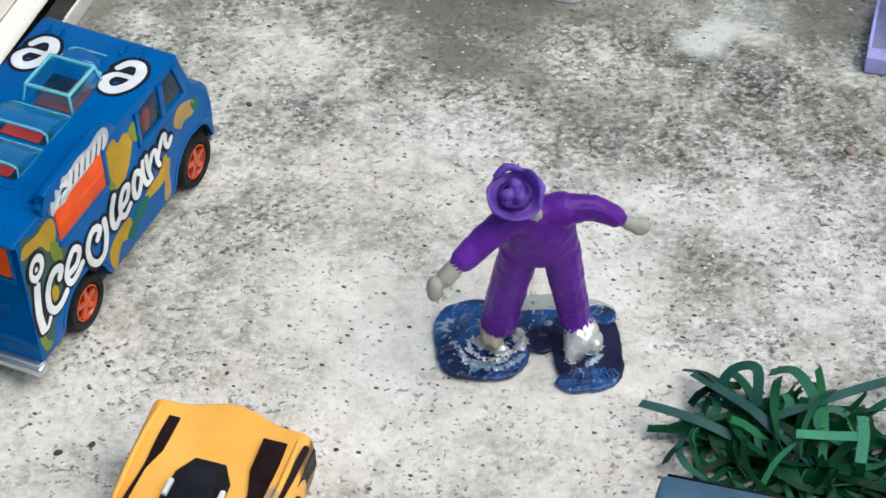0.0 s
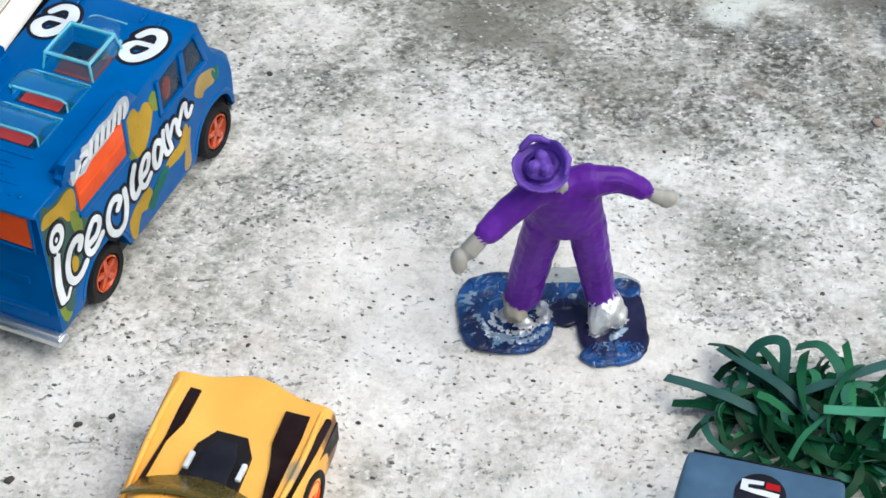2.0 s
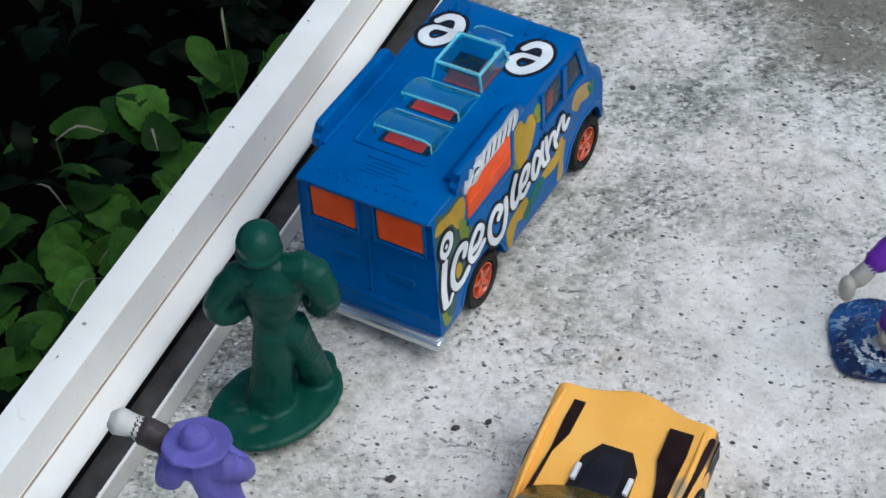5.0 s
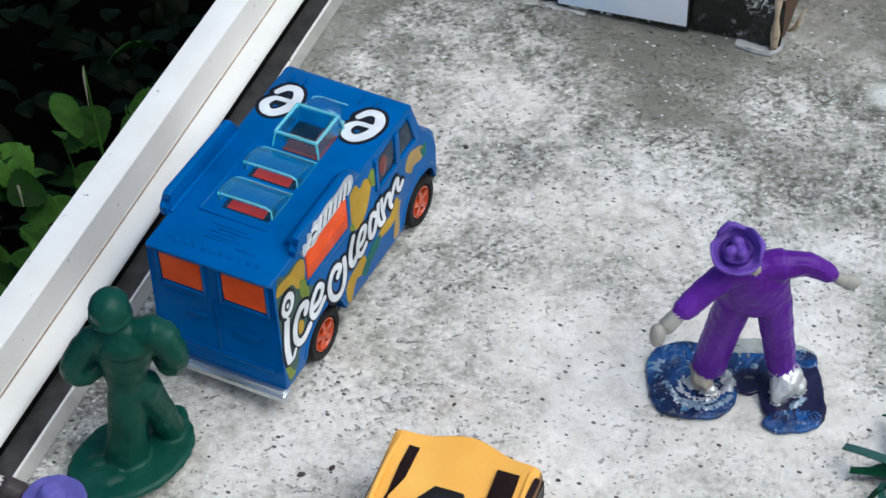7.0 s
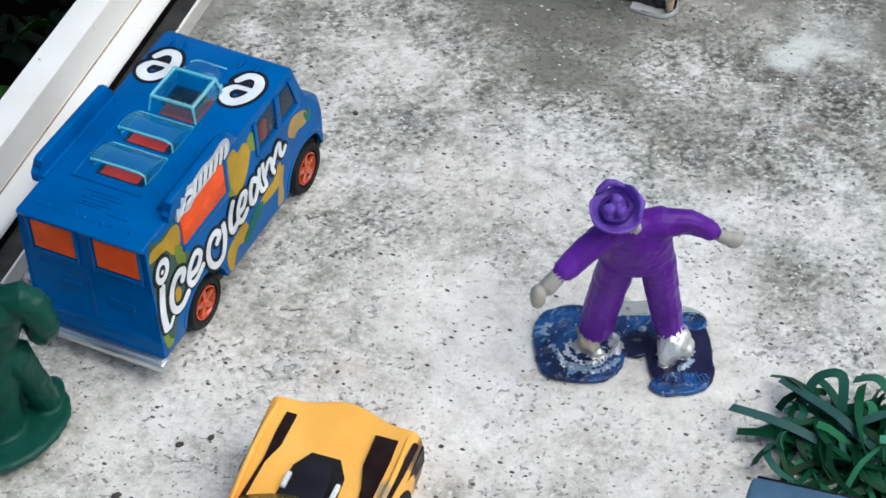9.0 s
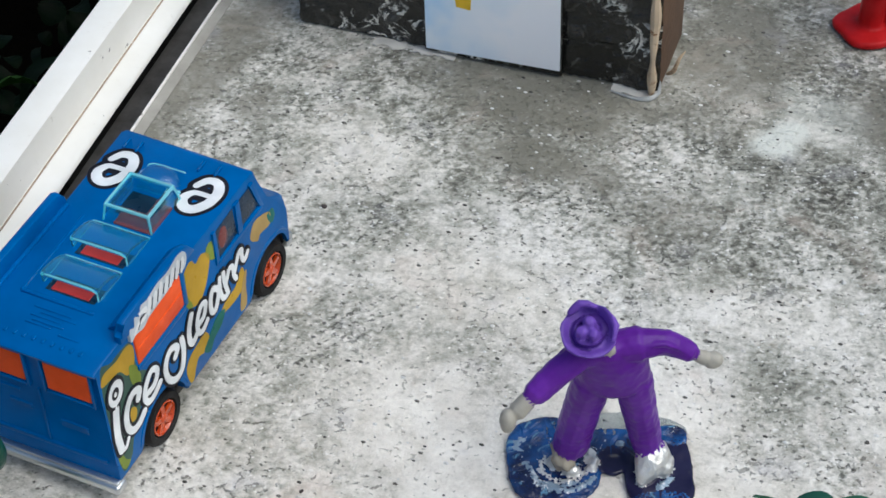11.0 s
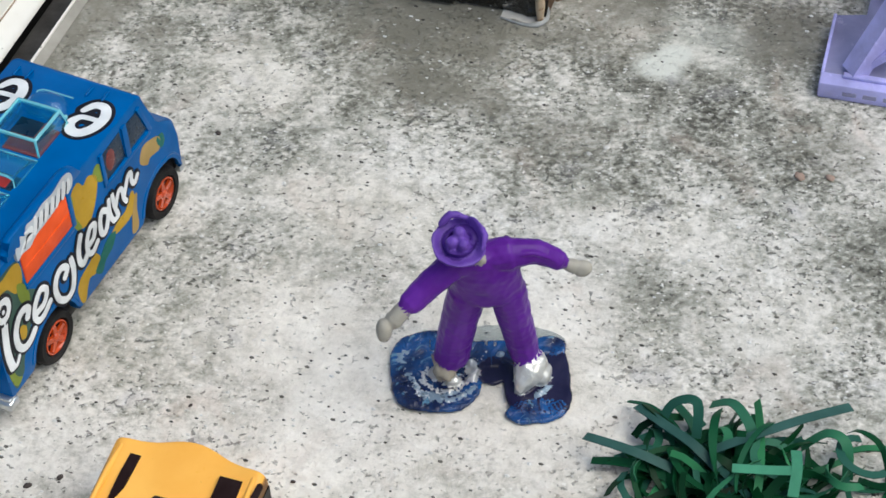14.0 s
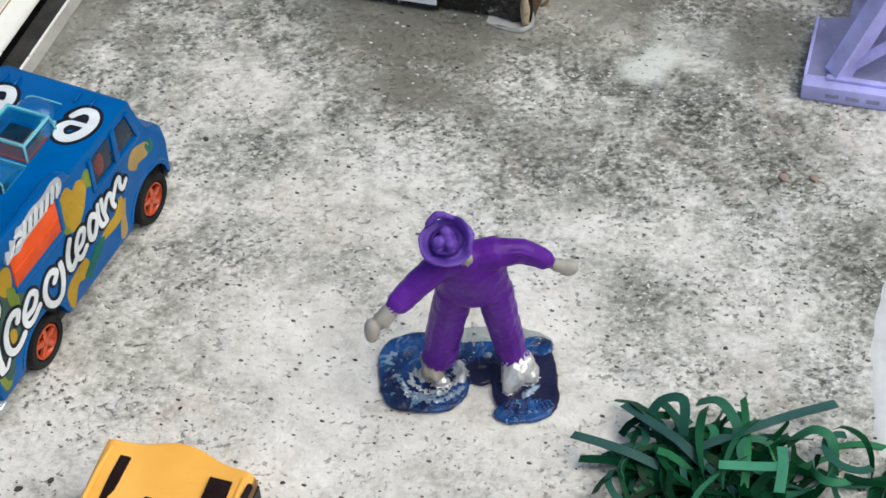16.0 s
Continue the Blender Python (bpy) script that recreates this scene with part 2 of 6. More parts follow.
BLUE = enamel("blue_enamel", (0.0003, 0.100, 0.335))
ORANGE = plastic("orange_plastic", (1.0, 0.105, 0.014), 0.4, spec=0.12)
# Dark patches put the shaded gaps between spokes into the rim's colour.
RIM = plastic("orange_rim", (0.56, 0.062, 0.005), 0.2, spec=0.5, coat=0.3, wear_or_light=0.9, wear_or_light_color=(0.20, 0.018, 0.004))
TYRE = plastic("black_tyre", (0.010, 0.009, 0.009), 0.6, spec=0.12)
CHROME = Mat("dull_chrome", (0.62, 0.64, 0.65), 0.28, 1.0).m
RED_IN = plastic("red_interior", (0.46, 0.025, 0.022), 0.45)
WELL = plastic("dark_blue_well", (0.004, 0.022, 0.05), 0.3, spec=0.3)
# Red interior again, with the cab's shade put into its colour.
RED_DIM = plastic("shaded_red_interior", (0.15, 0.018, 0.016), 0.2, spec=0.4)
INK = plastic("black_print", (0.008, 0.008, 0.014), 0.45, spec=0.12)
WHITE_INK = plastic("white_print", (0.83, 0.84, 0.84), 0.4)
BLACK = plastic("black_plastic", (0.009, 0.007, 0.007), 0.4, spec=0.12)


def teal_clear_material():
    k = Mat("clear_teal_plastic", (0.26, 0.80, 0.88), 0.03, coat=0.5)
    k.set("Transmission Weight", 0.97)
    k.set("IOR", 1.30)
    k.bump(k.noise(0.3, 3), 0.01, 0.3)
    return k.m


# Rim plastic, paler than the hoods: edge highlights put into the colour.
def teal_edge_material():
    k = Mat("teal_edge_highlight", (0.38, 0.86, 0.92), 0.05, coat=1.0)
    k.set("Transmission Weight", 0.6)
    k.set("IOR", 1.42)
    return k.m


TEAL_EDGE = teal_edge_material()
TEAL = teal_clear_material()
OCHRE = plastic("ochre_print", (0.50, 0.30, 0.018), 0.36, spec=0.12)
LIME = plastic("yellow_green_print", (0.20, 0.26, 0.03), 0.36, spec=0.12)
LEAFY = plastic("green_print", (0.010, 0.13, 0.10), 0.36, spec=0.12)
MURK = plastic("dull_green_print", (0.045, 0.10, 0.075), 0.38, spec=0.12)
TAN = plastic("tan_print", (0.42, 0.28, 0.09), 0.38, spec=0.12)
SILVER_INK = plastic("silver_print", (0.55, 0.60, 0.64), 0.35, spec=0.3)


def yellow_material():
    k = Mat("chipped_yellow_paint", rough=0.36, coat=0.03, spec=0.3)
    c = k.mix(k.ramp(k.noise(1.4, 5), (0.3, 0.0), (0.7, 1.0)), (0.92, 0.42, 0.060), (1.0, 0.53, 0.105))
    ragged = k.noise(0.35, 5, 0.65)
    for cx, cy, rx, ry, tint in ((0.64, -0.69, 0.13, 0.09, (0.16, 0.075, 0.03)), (1.26, 1.98, 0.12, 0.26, (0.40, 0.30, 0.17)), (0.20, -0.3, 0.06, 0.10, (0.42, 0.19, 0.04)), (1.50, 3.1, 0.05, 0.3, (0.10, 0.05, 0.03)), (-1.42, 2.4, 0.05, 0.5, (0.35, 0.16, 0.04)), (0.9, -1.6, 0.09, 0.06, (0.20, 0.10, 0.04))):
        c = k.mix(k.math("MULTIPLY", k.spot(cx, cy, rx, ry, 0.35, ragged), 0.9), c, tint)
    speck = k.ramp(k.noise(0.16, 3, 0.6), (0.71, 0.0), (0.76, 0.9))
    c = k.mix(speck, c, (0.20, 0.10, 0.03))
    k.plug("Base Color", c)
    k.plug("Roughness", k.ramp(k.noise(0.25, 6, 0.65), (0.3, 0.26), (0.7, 0.46)))
    k.bump(k.noise(0.12, 4), 0.006, 0.35)
    return k.m


YELLOW = yellow_material()
VENT = plastic("dark_brown_recess", (0.016, 0.006, 0.006), 0.6, spec=0.04)
OLIVE = plastic("smoked_window", (0.10, 0.075, 0.014), 0.25, spec=0.2)
SLATE = plastic("slate_blue_paint", (0.06, 0.125, 0.20), 0.45, 0.08)
GREEN = plastic("dark_green_plastic", (0.0015, 0.058, 0.036), 0.36, 0.1, spec=0.18)
LAVENDER = plastic("lavender_plastic", (0.135, 0.115, 0.41), 0.5, spec=0.2)
LAVENDER_DIM = plastic("violet_plastic", (0.085, 0.055, 0.26), 0.55, spec=0.2)
PURPLE = plastic("purple_paint", (0.112, 0.012, 0.285), 0.36, 0.08, spec=0.15, coat=0.05)
# Dark patches on the hat are crease shade put into the colour.
HAT = plastic("violet_hat_paint", (0.135, 0.055, 0.37), 0.4, spec=0.25, wear_or_light=0.7, wear_or_light_color=(0.05, 0.012, 0.17))
# Pale streaks put the sky's gloss on the resin into the colour.
SWIRL = plastic("blue_grey_gloss", (0.22, 0.30, 0.38), 0.16, 0.1, spec=0.6, wear_or_light=1.4, wear_or_light_color=(0.72, 0.74, 0.74))
SKIN_GREY = plastic("bare_putty", (0.40, 0.37, 0.31), 0.35, wear_or_light=0.5, wear_or_light_color=(0.75, 0.73, 0.68))
GILT = plastic("tarnished_silver_paint", (0.46, 0.40, 0.30), 0.25, 0.1, coat=0.3, wear_or_light=0.8, wear_or_light_color=(0.85, 0.83, 0.78))
# Painted shade for the groove between crown and brim.
HAT_CREASE_SHADE = plastic("violet_crease_shade", (0.060, 0.016, 0.21), 0.4, spec=0.2)
CREAM = plastic("cream_plastic", (0.72, 0.62, 0.36), 0.5)
BROWN = plastic("dark_brown_plastic", (0.045, 0.03, 0.03), 0.45)
RED = plastic("red_plastic", (0.48, 0.006, 0.008), 0.35, 0.05, spec=0.12)
TOWER = plastic("lilac_plastic", (0.50, 0.48, 0.88), 0.2, spec=0.6)
TOWER_DIM = plastic("lilac_plate", (0.27, 0.26, 0.42), 0.2, spec=0.6)


def silver_paint_material():
    k = Mat("crumpled_silver_paint", (0.7, 0.7, 0.68), 0.28, 0.5)
    k.plug("Base Color", k.mix(k.noise(0.22, 5), (0.42, 0.40, 0.34), (0.92, 0.92, 0.91)))
    k.bump(k.noise(0.16, 4, distort=0.6), 0.06, 0.9)
    return k.m


def puddle_material():
    """Poured clear base: deep blue, silver and white paint swirls, plus painted gloss streaks."""
    k = Mat("swirled_blue_resin", rough=0.09, coat=0.2, spec=0.5)
    n = k.noise(0.55, 4, 0.6, distort=2.0)
    c = k.mix(k.ramp(k.noise(1.0, 3), (0.42, 0.0), (0.60, 1.0)), (0.003, 0.009, 0.05), (0.008, 0.075, 0.26))
    c = k.mix(k.ramp(n, (0.60, 0.0), (0.66, 1.0)), c, (0.12, 0.26, 0.38))
    c = k.mix(k.ramp(k.noise(0.20, 4, 0.65, distort=1.5), (0.66, 0.0), (0.70, 1.0)), c, (0.66, 0.71, 0.75))
    k.plug("Base Color", c)
    k.bump(k.noise(0.3, 4, distort=1.0), 0.10, 1.0)
    return k.m


def clear_base_material():
    k = Mat("clear_resin", (0.80, 0.84, 0.84), 0.12)
    k.set("Transmission Weight", 0.9)
    k.set("IOR", 1.3)
    return k.m


def black_foil_material():
    k = Mat("black_foil", (0.02, 0.02, 0.02), 0.22, coat=0.3)
    n = k.noise(0.5, 7, 0.7, distort=1.2)
    c = k.mix(k.ramp(n, (0.55, 0.0), (0.66, 1.0)), (0.007, 0.007, 0.006), (0.07, 0.068, 0.06))
    # creases in clusters: rubbed pale, with foil glints put into the colour
    rub_glint = k.ramp(k.noise(0.60, 4, 0.55, distort=1.6), (0.455, 0.0), (0.48, 1.0), (0.525, 1.0), (0.55, 0.0))
    rub_glint = k.math("MULTIPLY", rub_glint, k.ramp(k.noise(1.3, 4, 0.6), (0.50, 0.0), (0.58, 1.0)))
    rub_glint = k.math("MULTIPLY", rub_glint, k.ramp(k.noise(0.16, 4, 0.6), (0.38, 0.15), (0.55, 1.0)))
    c = k.mix(rub_glint, c, (0.72, 0.70, 0.63))
    k.plug("Base Color", c)
    k.bump(k.noise(0.4, 5, distort=1.0), 0.12, 0.9)
    return k.m


def cardboard_material():
    k = Mat("torn_cardboard", rough=0.9)
    k.plug("Base Color", k.mix(k.noise(0.5, 7, 0.7), (0.05, 0.026, 0.013), (0.15, 0.08, 0.04)))
    k.bump(k.noise(0.2, 5), 0.05, 0.8)
    return k.m


def poster_material():
    """Printed picture that runs from pale blue to near white."""
    k = Mat("glossy_print", rough=0.2, coat=0.6)
    x = k.n.new("ShaderNodeSeparateXYZ")
    k.l.new(k.co, x.inputs[0])
    f = k.math("ADD", k.math("MULTIPLY", x.outputs[0], 12.0), k.math("MULTIPLY", k.math("SUBTRACT", k.noise(2.0, 3), 0.8), 0.5))
    k.plug("Base Color", k.ramp(f, (0.22, (0.34, 0.64, 0.94)), (0.36, (0.80, 0.88, 0.96)), (0.48, (0.95, 0.95, 0.97))))
    return k.m


def mortar_material():
    k = Mat("limewashed_mortar", rough=0.85)
    n = k.noise(0.8, 7, 0.65)
    c = k.mix(k.ramp(n, (0.42, 0.0), (0.55, 1.0)), (0.46, 0.45, 0.41), (0.68, 0.66, 0.60))
    c = k.mix(k.ramp(k.noise(0.25, 5), (0.66, 0.0), (0.72, 0.7)), c, (0.2, 0.16, 0.13))
    # brushed whitewash along the edge that faces the ledge
    x = k.n.new("ShaderNodeSeparateXYZ")
    k.l.new(k.co, x.inputs[0])
    edge = k.math("ADD", k.math("MULTIPLY", x.outputs[0], 100.0), k.math("MULTIPLY", x.outputs[1], 30.0))
    edge = k.math("ADD", edge, k.math("MULTIPLY", k.math("SUBTRACT", k.noise(0.7, 5, 0.65), 0.5), 1.2))
    c = k.mix(k.ramp(k.math("SUBTRACT", edge, 16.8), (0.25, 0.85), (0.75, 0.0)), k.mix(0.5, c, (0.50, 0.51, 0.52)), (0.80, 0.79, 0.75))
    k.plug("Base Color", c)
    k.bump(k.noise(0.3, 5), 0.05, 0.7)
    return k.m


def strip_material():
    k = Mat("green_paper_strip", rough=0.42, spec=0.12)
    k.plug("Base Color", k.ramp(k.random(), (0.0, (0.001, 0.016, 0.005)), (0.35, (0.003, 0.042, 0.012)), (0.62, (0.010, 0.075, 0.030)), (0.80, (0.030, 0.105, 0.080)), (1.0, (0.045, 0.22, 0.085))))
    k.bump(k.noise(0.2, 3), 0.01, 0.3)
    return k.m


SILVER, PUDDLE, CLEAR, FOIL, CARD = silver_paint_material(), puddle_material(), clear_base_material(), black_foil_material(), cardboard_material()
TORN = plastic("torn_cream_paper", (0.60, 0.46, 0.31), 0.85, wear_or_light=1.3, wear_or_light_color=(0.22, 0.11, 0.05))
FILM = plastic("grey_glue_film", (0.36, 0.36, 0.34), 0.25, spec=0.6)
POSTER, MORTAR, STRIP = poster_material(), mortar_material(), strip_material()
STRIP_SLATE, STRIP_MINT = plastic("slate_green_paper", (0.028, 0.090, 0.075), 0.45, spec=0.2), plastic("mint_green_paper", (0.075, 0.30, 0.17), 0.45, spec=0.2)
NAVY = plastic("navy_resin", (0.006, 0.005, 0.035), 0.18, 0.06, spec=0.3)
MARK_YELLOW = plastic("yellow_print", (0.80, 0.50, 0.02), 0.35)
PAPER = plastic("frayed_paper", (0.66, 0.63, 0.57), 0.8)
STONE_DARK = plastic("dark_grit", (0.07, 0.055, 0.05), 0.85)
STONE_RED = plastic("brick_crumb", (0.40, 0.29, 0.23), 0.9, spec=0.1)
STONE_PALE = plastic("pale_grit", (0.72, 0.70, 0.66), 0.6)


# ---- building tools ----
def part(name, bm, material, parent=None, label="", smooth=40):
    """Links a bmesh, drawn in centimetres, as one mesh object under a thing or a part."""
    bmesh.ops.scale(bm, vec=(S, S, S), verts=bm.verts)
    bmesh.ops.recalc_face_normals(bm, faces=bm.faces)
    me = bpy.data.meshes.new(name)
    bm.to_mesh(me)
    bm.free()
    for m in material if isinstance(material, list) else [material]:
        me.materials.append(m)
    if smooth:
        me.shade_smooth()
        me.set_sharp_from_angle(angle=radians(smooth))
    ob = new(name, me)
    ob.parent = parent
    if material is TEAL or material is TEAL_EDGE:
        ob.visible_shadow = False  # clear panes let the daylight in
    return tagged(ob, label)


def thing(name, x, y, z, rz, label, category, group="", kind=""):
    ob = new(name)
    ob.empty_display_size = 0.01
    ob.matrix_basis = pose(x * S, y * S, z * S, 0, 0, rz)
    return tagged(ob, label, category, group, kind)


def box(bm, x0, x1, y0, y1, z0, z1, b=0.0, seg=2):
    m = Matrix.Translation(((x0 + x1) / 2, (y0 + y1) / 2, (z0 + z1) / 2)) @ Matrix.Diagonal((x1 - x0, y1 - y0, z1 - z0, 1))
    made = bmesh.ops.create_cube(bm, size=1, matrix=m)["verts"]
    if b:
        edges = list({e for v in made for e in v.link_edges})
        bmesh.ops.bevel(bm, geom=edges, offset=b, segments=seg, profile=0.5, affect="EDGES")
    return bm


def prism(bm, outline, place, a, b, bevel=0.0):
    """Extrudes a closed outline from depth a to b; place(u, v, depth) gives the point."""
    lo = [bm.verts.new(place(u, v, a)) for u, v in outline]
    hi = [bm.verts.new(place(u, v, b)) for u, v in outline]
    n = len(outline)
    faces = [bm.faces.new(lo), bm.faces.new(hi)]
    for i in range(n):
        bm.faces.new((lo[i], lo[(i + 1) % n], hi[(i + 1) % n], hi[i]))
    if bevel:
        rims = list({e for f in faces for e in f.edges})
        bmesh.ops.bevel(bm, geom=rims, offset=bevel, segments=2, profile=0.5, affect="EDGES", clamp_overlap=True)
    return bm


def side(u, v, d):
    return (d, u, v)


def top(u, v, d):
    return (u, v, d)


def front(u, v, d):
    return (u, d, v)


def loft(bm, rings, caps=True):
    rows = [[bm.verts.new(p) for p in ring] for ring in rings]
    n = len(rows[0])
    for a, b in zip(rows, rows[1:]):
        for i in range(n):
            bm.faces.new((a[i], a[(i + 1) % n], b[(i + 1) % n], b[i]))
    if caps:
        bm.faces.new(rows[0][::-1])
        bm.faces.new(rows[-1])
    return bm


def tube(bm, pts, radii, n=12, step=0.12, flat=1.0):
    """A rounded limb through the points, with its radius at each; smooth between them."""
    pts = [Vector(p) for p in pts]
    path, rad = [], []
    for i in range(len(pts) - 1):
        p0, p1, p2, p3 = pts[max(i - 1, 0)], pts[i], pts[i + 1], pts[min(i + 2, len(pts) - 1)]
        k = max(2, int((p2 - p1).length / step))
        for j in range(k):
            t = j / k
            path.append(0.5 * (2 * p1 + (p2 - p0) * t + (2 * p0 - 5 * p1 + 4 * p2 - p3) * t * t + (3 * p1 - p0 - 3 * p2 + p3) * t ** 3))
            rad.append(radii[i] + (radii[i + 1] - radii[i]) * (t * t * (3 - 2 * t)))
    path.append(pts[-1])
    rad.append(radii[-1])
    rings = []
    ends = [(-1, path[0] - (path[1] - path[0]).normalized() * rad[0] * 0.6, rad[0] * 0.6)]
    ends_after = [(0, path[-1] + (path[-1] - path[-2]).normalized() * rad[-1] * 0.6, rad[-1] * 0.6)]
    full = [(e[1], e[2]) for e in ends] + list(zip(path, rad)) + [(e[1], e[2]) for e in ends_after]
    for i, (p, r) in enumerate(full):
        d = (full[min(i + 1, len(full) - 1)][0] - full[max(i - 1, 0)][0]).normalized()
        u = d.orthogonal().normalized() if i == 0 else (u - d * u.dot(d)).normalized()
        w = d.cross(u)
        rings.append([p + r * (math.cos(a) * u + flat * math.sin(a) * w) for a in (2 * math.pi * q / n for q in range(n))])
    return loft(bm, rings)


def ball(bm, c, r, n=14):
    r = (r, r, r) if isinstance(r, (int, float)) else r
    bmesh.ops.create_uvsphere(bm, u_segments=n + 4, v_segments=n, radius=1, matrix=Matrix.Translation(c) @ Matrix.Diagonal((*r, 1)))
    return bm


def disc(bm, c, r, h, n=36, wob=0.0, seed=0, square=1.0):
    """A flat rounded pad of uneven outline, resting at c."""
    rnd = random.Random(seed)
    ph = [rnd.uniform(0, 6.28) for _ in range(4)]
    rx, ry = r if isinstance(r, tuple) else (r, r)
    def ring(s, z):
        out = []
        for q in range(n):
            a = 2 * math.pi * q / n
            g = s * (1 + wob * (math.sin(2 * a + ph[0]) + 0.6 * math.sin(3 * a + ph[1]) + 0.4 * math.sin(5 * a + ph[2])))
            ca, sa = math.cos(a), math.sin(a)
            out.append((c[0] + rx * g * math.copysign(abs(ca) ** square, ca), c[1] + ry * g * math.copysign(abs(sa) ** square, sa), c[2] + z))
        return out
    return loft(bm, [ring(0.96, 0), ring(1.0, h * 0.4), ring(0.97, h * 0.85), ring(0.9, h)])


def cone(bm, c, r0, r1, h, n=24, tilt=(0, 0)):
    m = Matrix.Translation(c) @ Euler((radians(tilt[0]), radians(tilt[1]), 0)).to_matrix().to_4x4() @ Matrix.Translation((0, 0, h / 2))
    bmesh.ops.create_cone(bm, cap_ends=True, segments=n, radius1=r0, radius2=r1, depth=h, matrix=m)
    return bm


def smooth_line(pts, k=6, closed=False):
    """A soft curve through flat points."""
    n = len(pts)
    out = []
    for i in range(n if closed else n - 1):
        a, b, c, d = (pts[(i + q) % n] if closed else pts[min(max(i + q, 0), n - 1)] for q in (-1, 0, 1, 2))
        for j in range(k):
            t = j / k
            out.append(tuple(0.5 * (2 * b[m] + (c[m] - a[m]) * t + (2 * a[m] - 5 * b[m] + 4 * c[m] - d[m]) * t * t + (3 * b[m] - a[m] - 3 * c[m] + d[m]) * t ** 3) for m in range(len(b))))
    return out if closed else out + [tuple(pts[-1])]


def brush(bm, pts, radius, place, depth, rise=0.008, grow=0.0):
    """A painted stroke with round ends and a slightly domed face; radius may change along it."""
    radius = radius if isinstance(radius, (list, tuple)) else [radius] * len(pts)
    line = smooth_line([(p[0], p[1], r) for p, r in zip(pts, radius)])
    sections = []
    for i, (u, v, r) in enumerate(line):
        a, b = line[max(i - 1, 0)], line[min(i + 1, len(line) - 1)]
        d = Vector((b[0] - a[0], b[1] - a[1])).normalized()
        sections.append((Vector((u, v)), d, r + grow))
    for end, sign in ((0, -1), (-1, 1)):
        c, d, r = sections[end]
        extra = [(c + d * sign * r * math.sin(q), d, r * math.cos(q)) for q in (0.5, 0.95, 1.35)]
        sections = extra[::-1] + sections if end == 0 else sections + extra
    rows = []
    for c, d, r in sections:
        w = Vector((-d.y, d.x)) * r
        l, m = c + w, c - w
        rows.append([bm.verts.new(place(*q)) for q in ((l.x, l.y, depth - 0.05), (l.x, l.y, depth), (c.x, c.y, depth + rise), (m.x, m.y, depth), (m.x, m.y, depth - 0.05))])
    for a, b in zip(rows, rows[1:]):
        for i in range(4):
            bm.faces.new((a[i], a[i + 1], b[i + 1], b[i]))
    return bm


def ovals(bm, rings, n=28):
    """A rounded body through level ellipses: centre, height and half-widths, turned by some degrees."""
    rows = []
    for cx, cy, z, rx, ry, *turn in rings:
        a = radians(turn[0]) if turn else 0.0
        rows.append([(cx + rx * math.cos(q) * math.cos(a) - ry * math.sin(q) * math.sin(a), cy + rx * math.cos(q) * math.sin(a) + ry * math.sin(q) * math.cos(a), z) for q in (2 * math.pi * k / n for k in range(n))])
    return loft(bm, rows)


def sculpt(name, pieces, materials, place, label, category, voxel=0.045, relax=4, group="", rough=0.02, crumple=()):
    """A moulded figurine: rounded pieces fused into one skin; each stretch of skin keeps the material of the nearest piece."""
    whole, marks = bmesh.new(), []
    for build, index in pieces:
        bm = bmesh.new()
        build(bm)
        bm.normal_update()
        bmesh.ops.recalc_face_normals(bm, faces=bm.faces)
        marks += [(v.co.copy(), index) for v in bm.verts] + [(f.calc_center_median(), index) for f in bm.faces]
        for f in bm.faces:
            if len(f.verts) > 4:  # wide caps need inner marks too
                c = f.calc_center_median()
                marks += [(c.lerp(v.co, q), index) for v in f.verts for q in (0.12, 0.24, 0.36, 0.48, 0.58, 0.68, 0.77, 0.86, 0.94)]
        me = bpy.data.meshes.new("piece")
        bm.to_mesh(me)
        bm.free()
        whole.from_mesh(me)
        bpy.data.meshes.remove(me)
    me = bpy.data.meshes.new("clay")
    whole.to_mesh(me)
    whole.free()
    clay = new("clay", me)
    fuse = clay.modifiers.new("fuse", "REMESH")
    fuse.mode, fuse.voxel_size = "VOXEL", voxel
    soft = clay.modifiers.new("soft", "SMOOTH")
    soft.iterations, soft.factor = relax, 0.5
    skin = bpy.data.meshes.new_from_object(clay.evaluated_get(bpy.context.evaluated_depsgraph_get()))
    bpy.data.objects.remove(clay)
    bpy.data.meshes.remove(me)
    tree = KDTree(len(marks))
    for i, (co, _) in enumerate(marks):
        tree.insert(co, i)
    tree.balance()
    moved = []
    for v, n in zip([v.co.copy() for v in skin.vertices], [v.normal.copy() for v in skin.vertices]):
        r = 0.055 if marks[tree.find(v)[1]][1] in crumple else rough
        moved.extend(v + n * (r * noise.noise(v * 4.2) + 0.5 * r * noise.noise(v * 9.0)))
    skin.vertices.foreach_set("co", moved)
    skin.update()
    skin.materials.clear()
    for m in materials:
        skin.materials.append(m)
    for f in skin.polygons:
        f.material_index = marks[tree.find(f.center)[1]][1]
    low = min(v.co.z for v in skin.vertices)
    skin.transform(Matrix.Diagonal((S, S, S, 1)) @ Matrix.Translation((0, 0, -low)))
    skin.shade_smooth()
    skin.name = name
    ob = new(name, skin)
    ob.matrix_basis = place
    return tagged(ob, label, category, group)


def at(x, y, z=0.0, rz=0.0):
    return pose(x * S, y * S, z * S, 0, 0, rz)


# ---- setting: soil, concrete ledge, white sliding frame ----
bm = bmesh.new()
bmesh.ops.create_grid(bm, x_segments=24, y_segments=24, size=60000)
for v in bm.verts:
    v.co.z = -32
tagged(part("ground", bm, SOIL, smooth=0), "bare soil blackened for the shade beneath the garden plants", "ground", kind="structure")

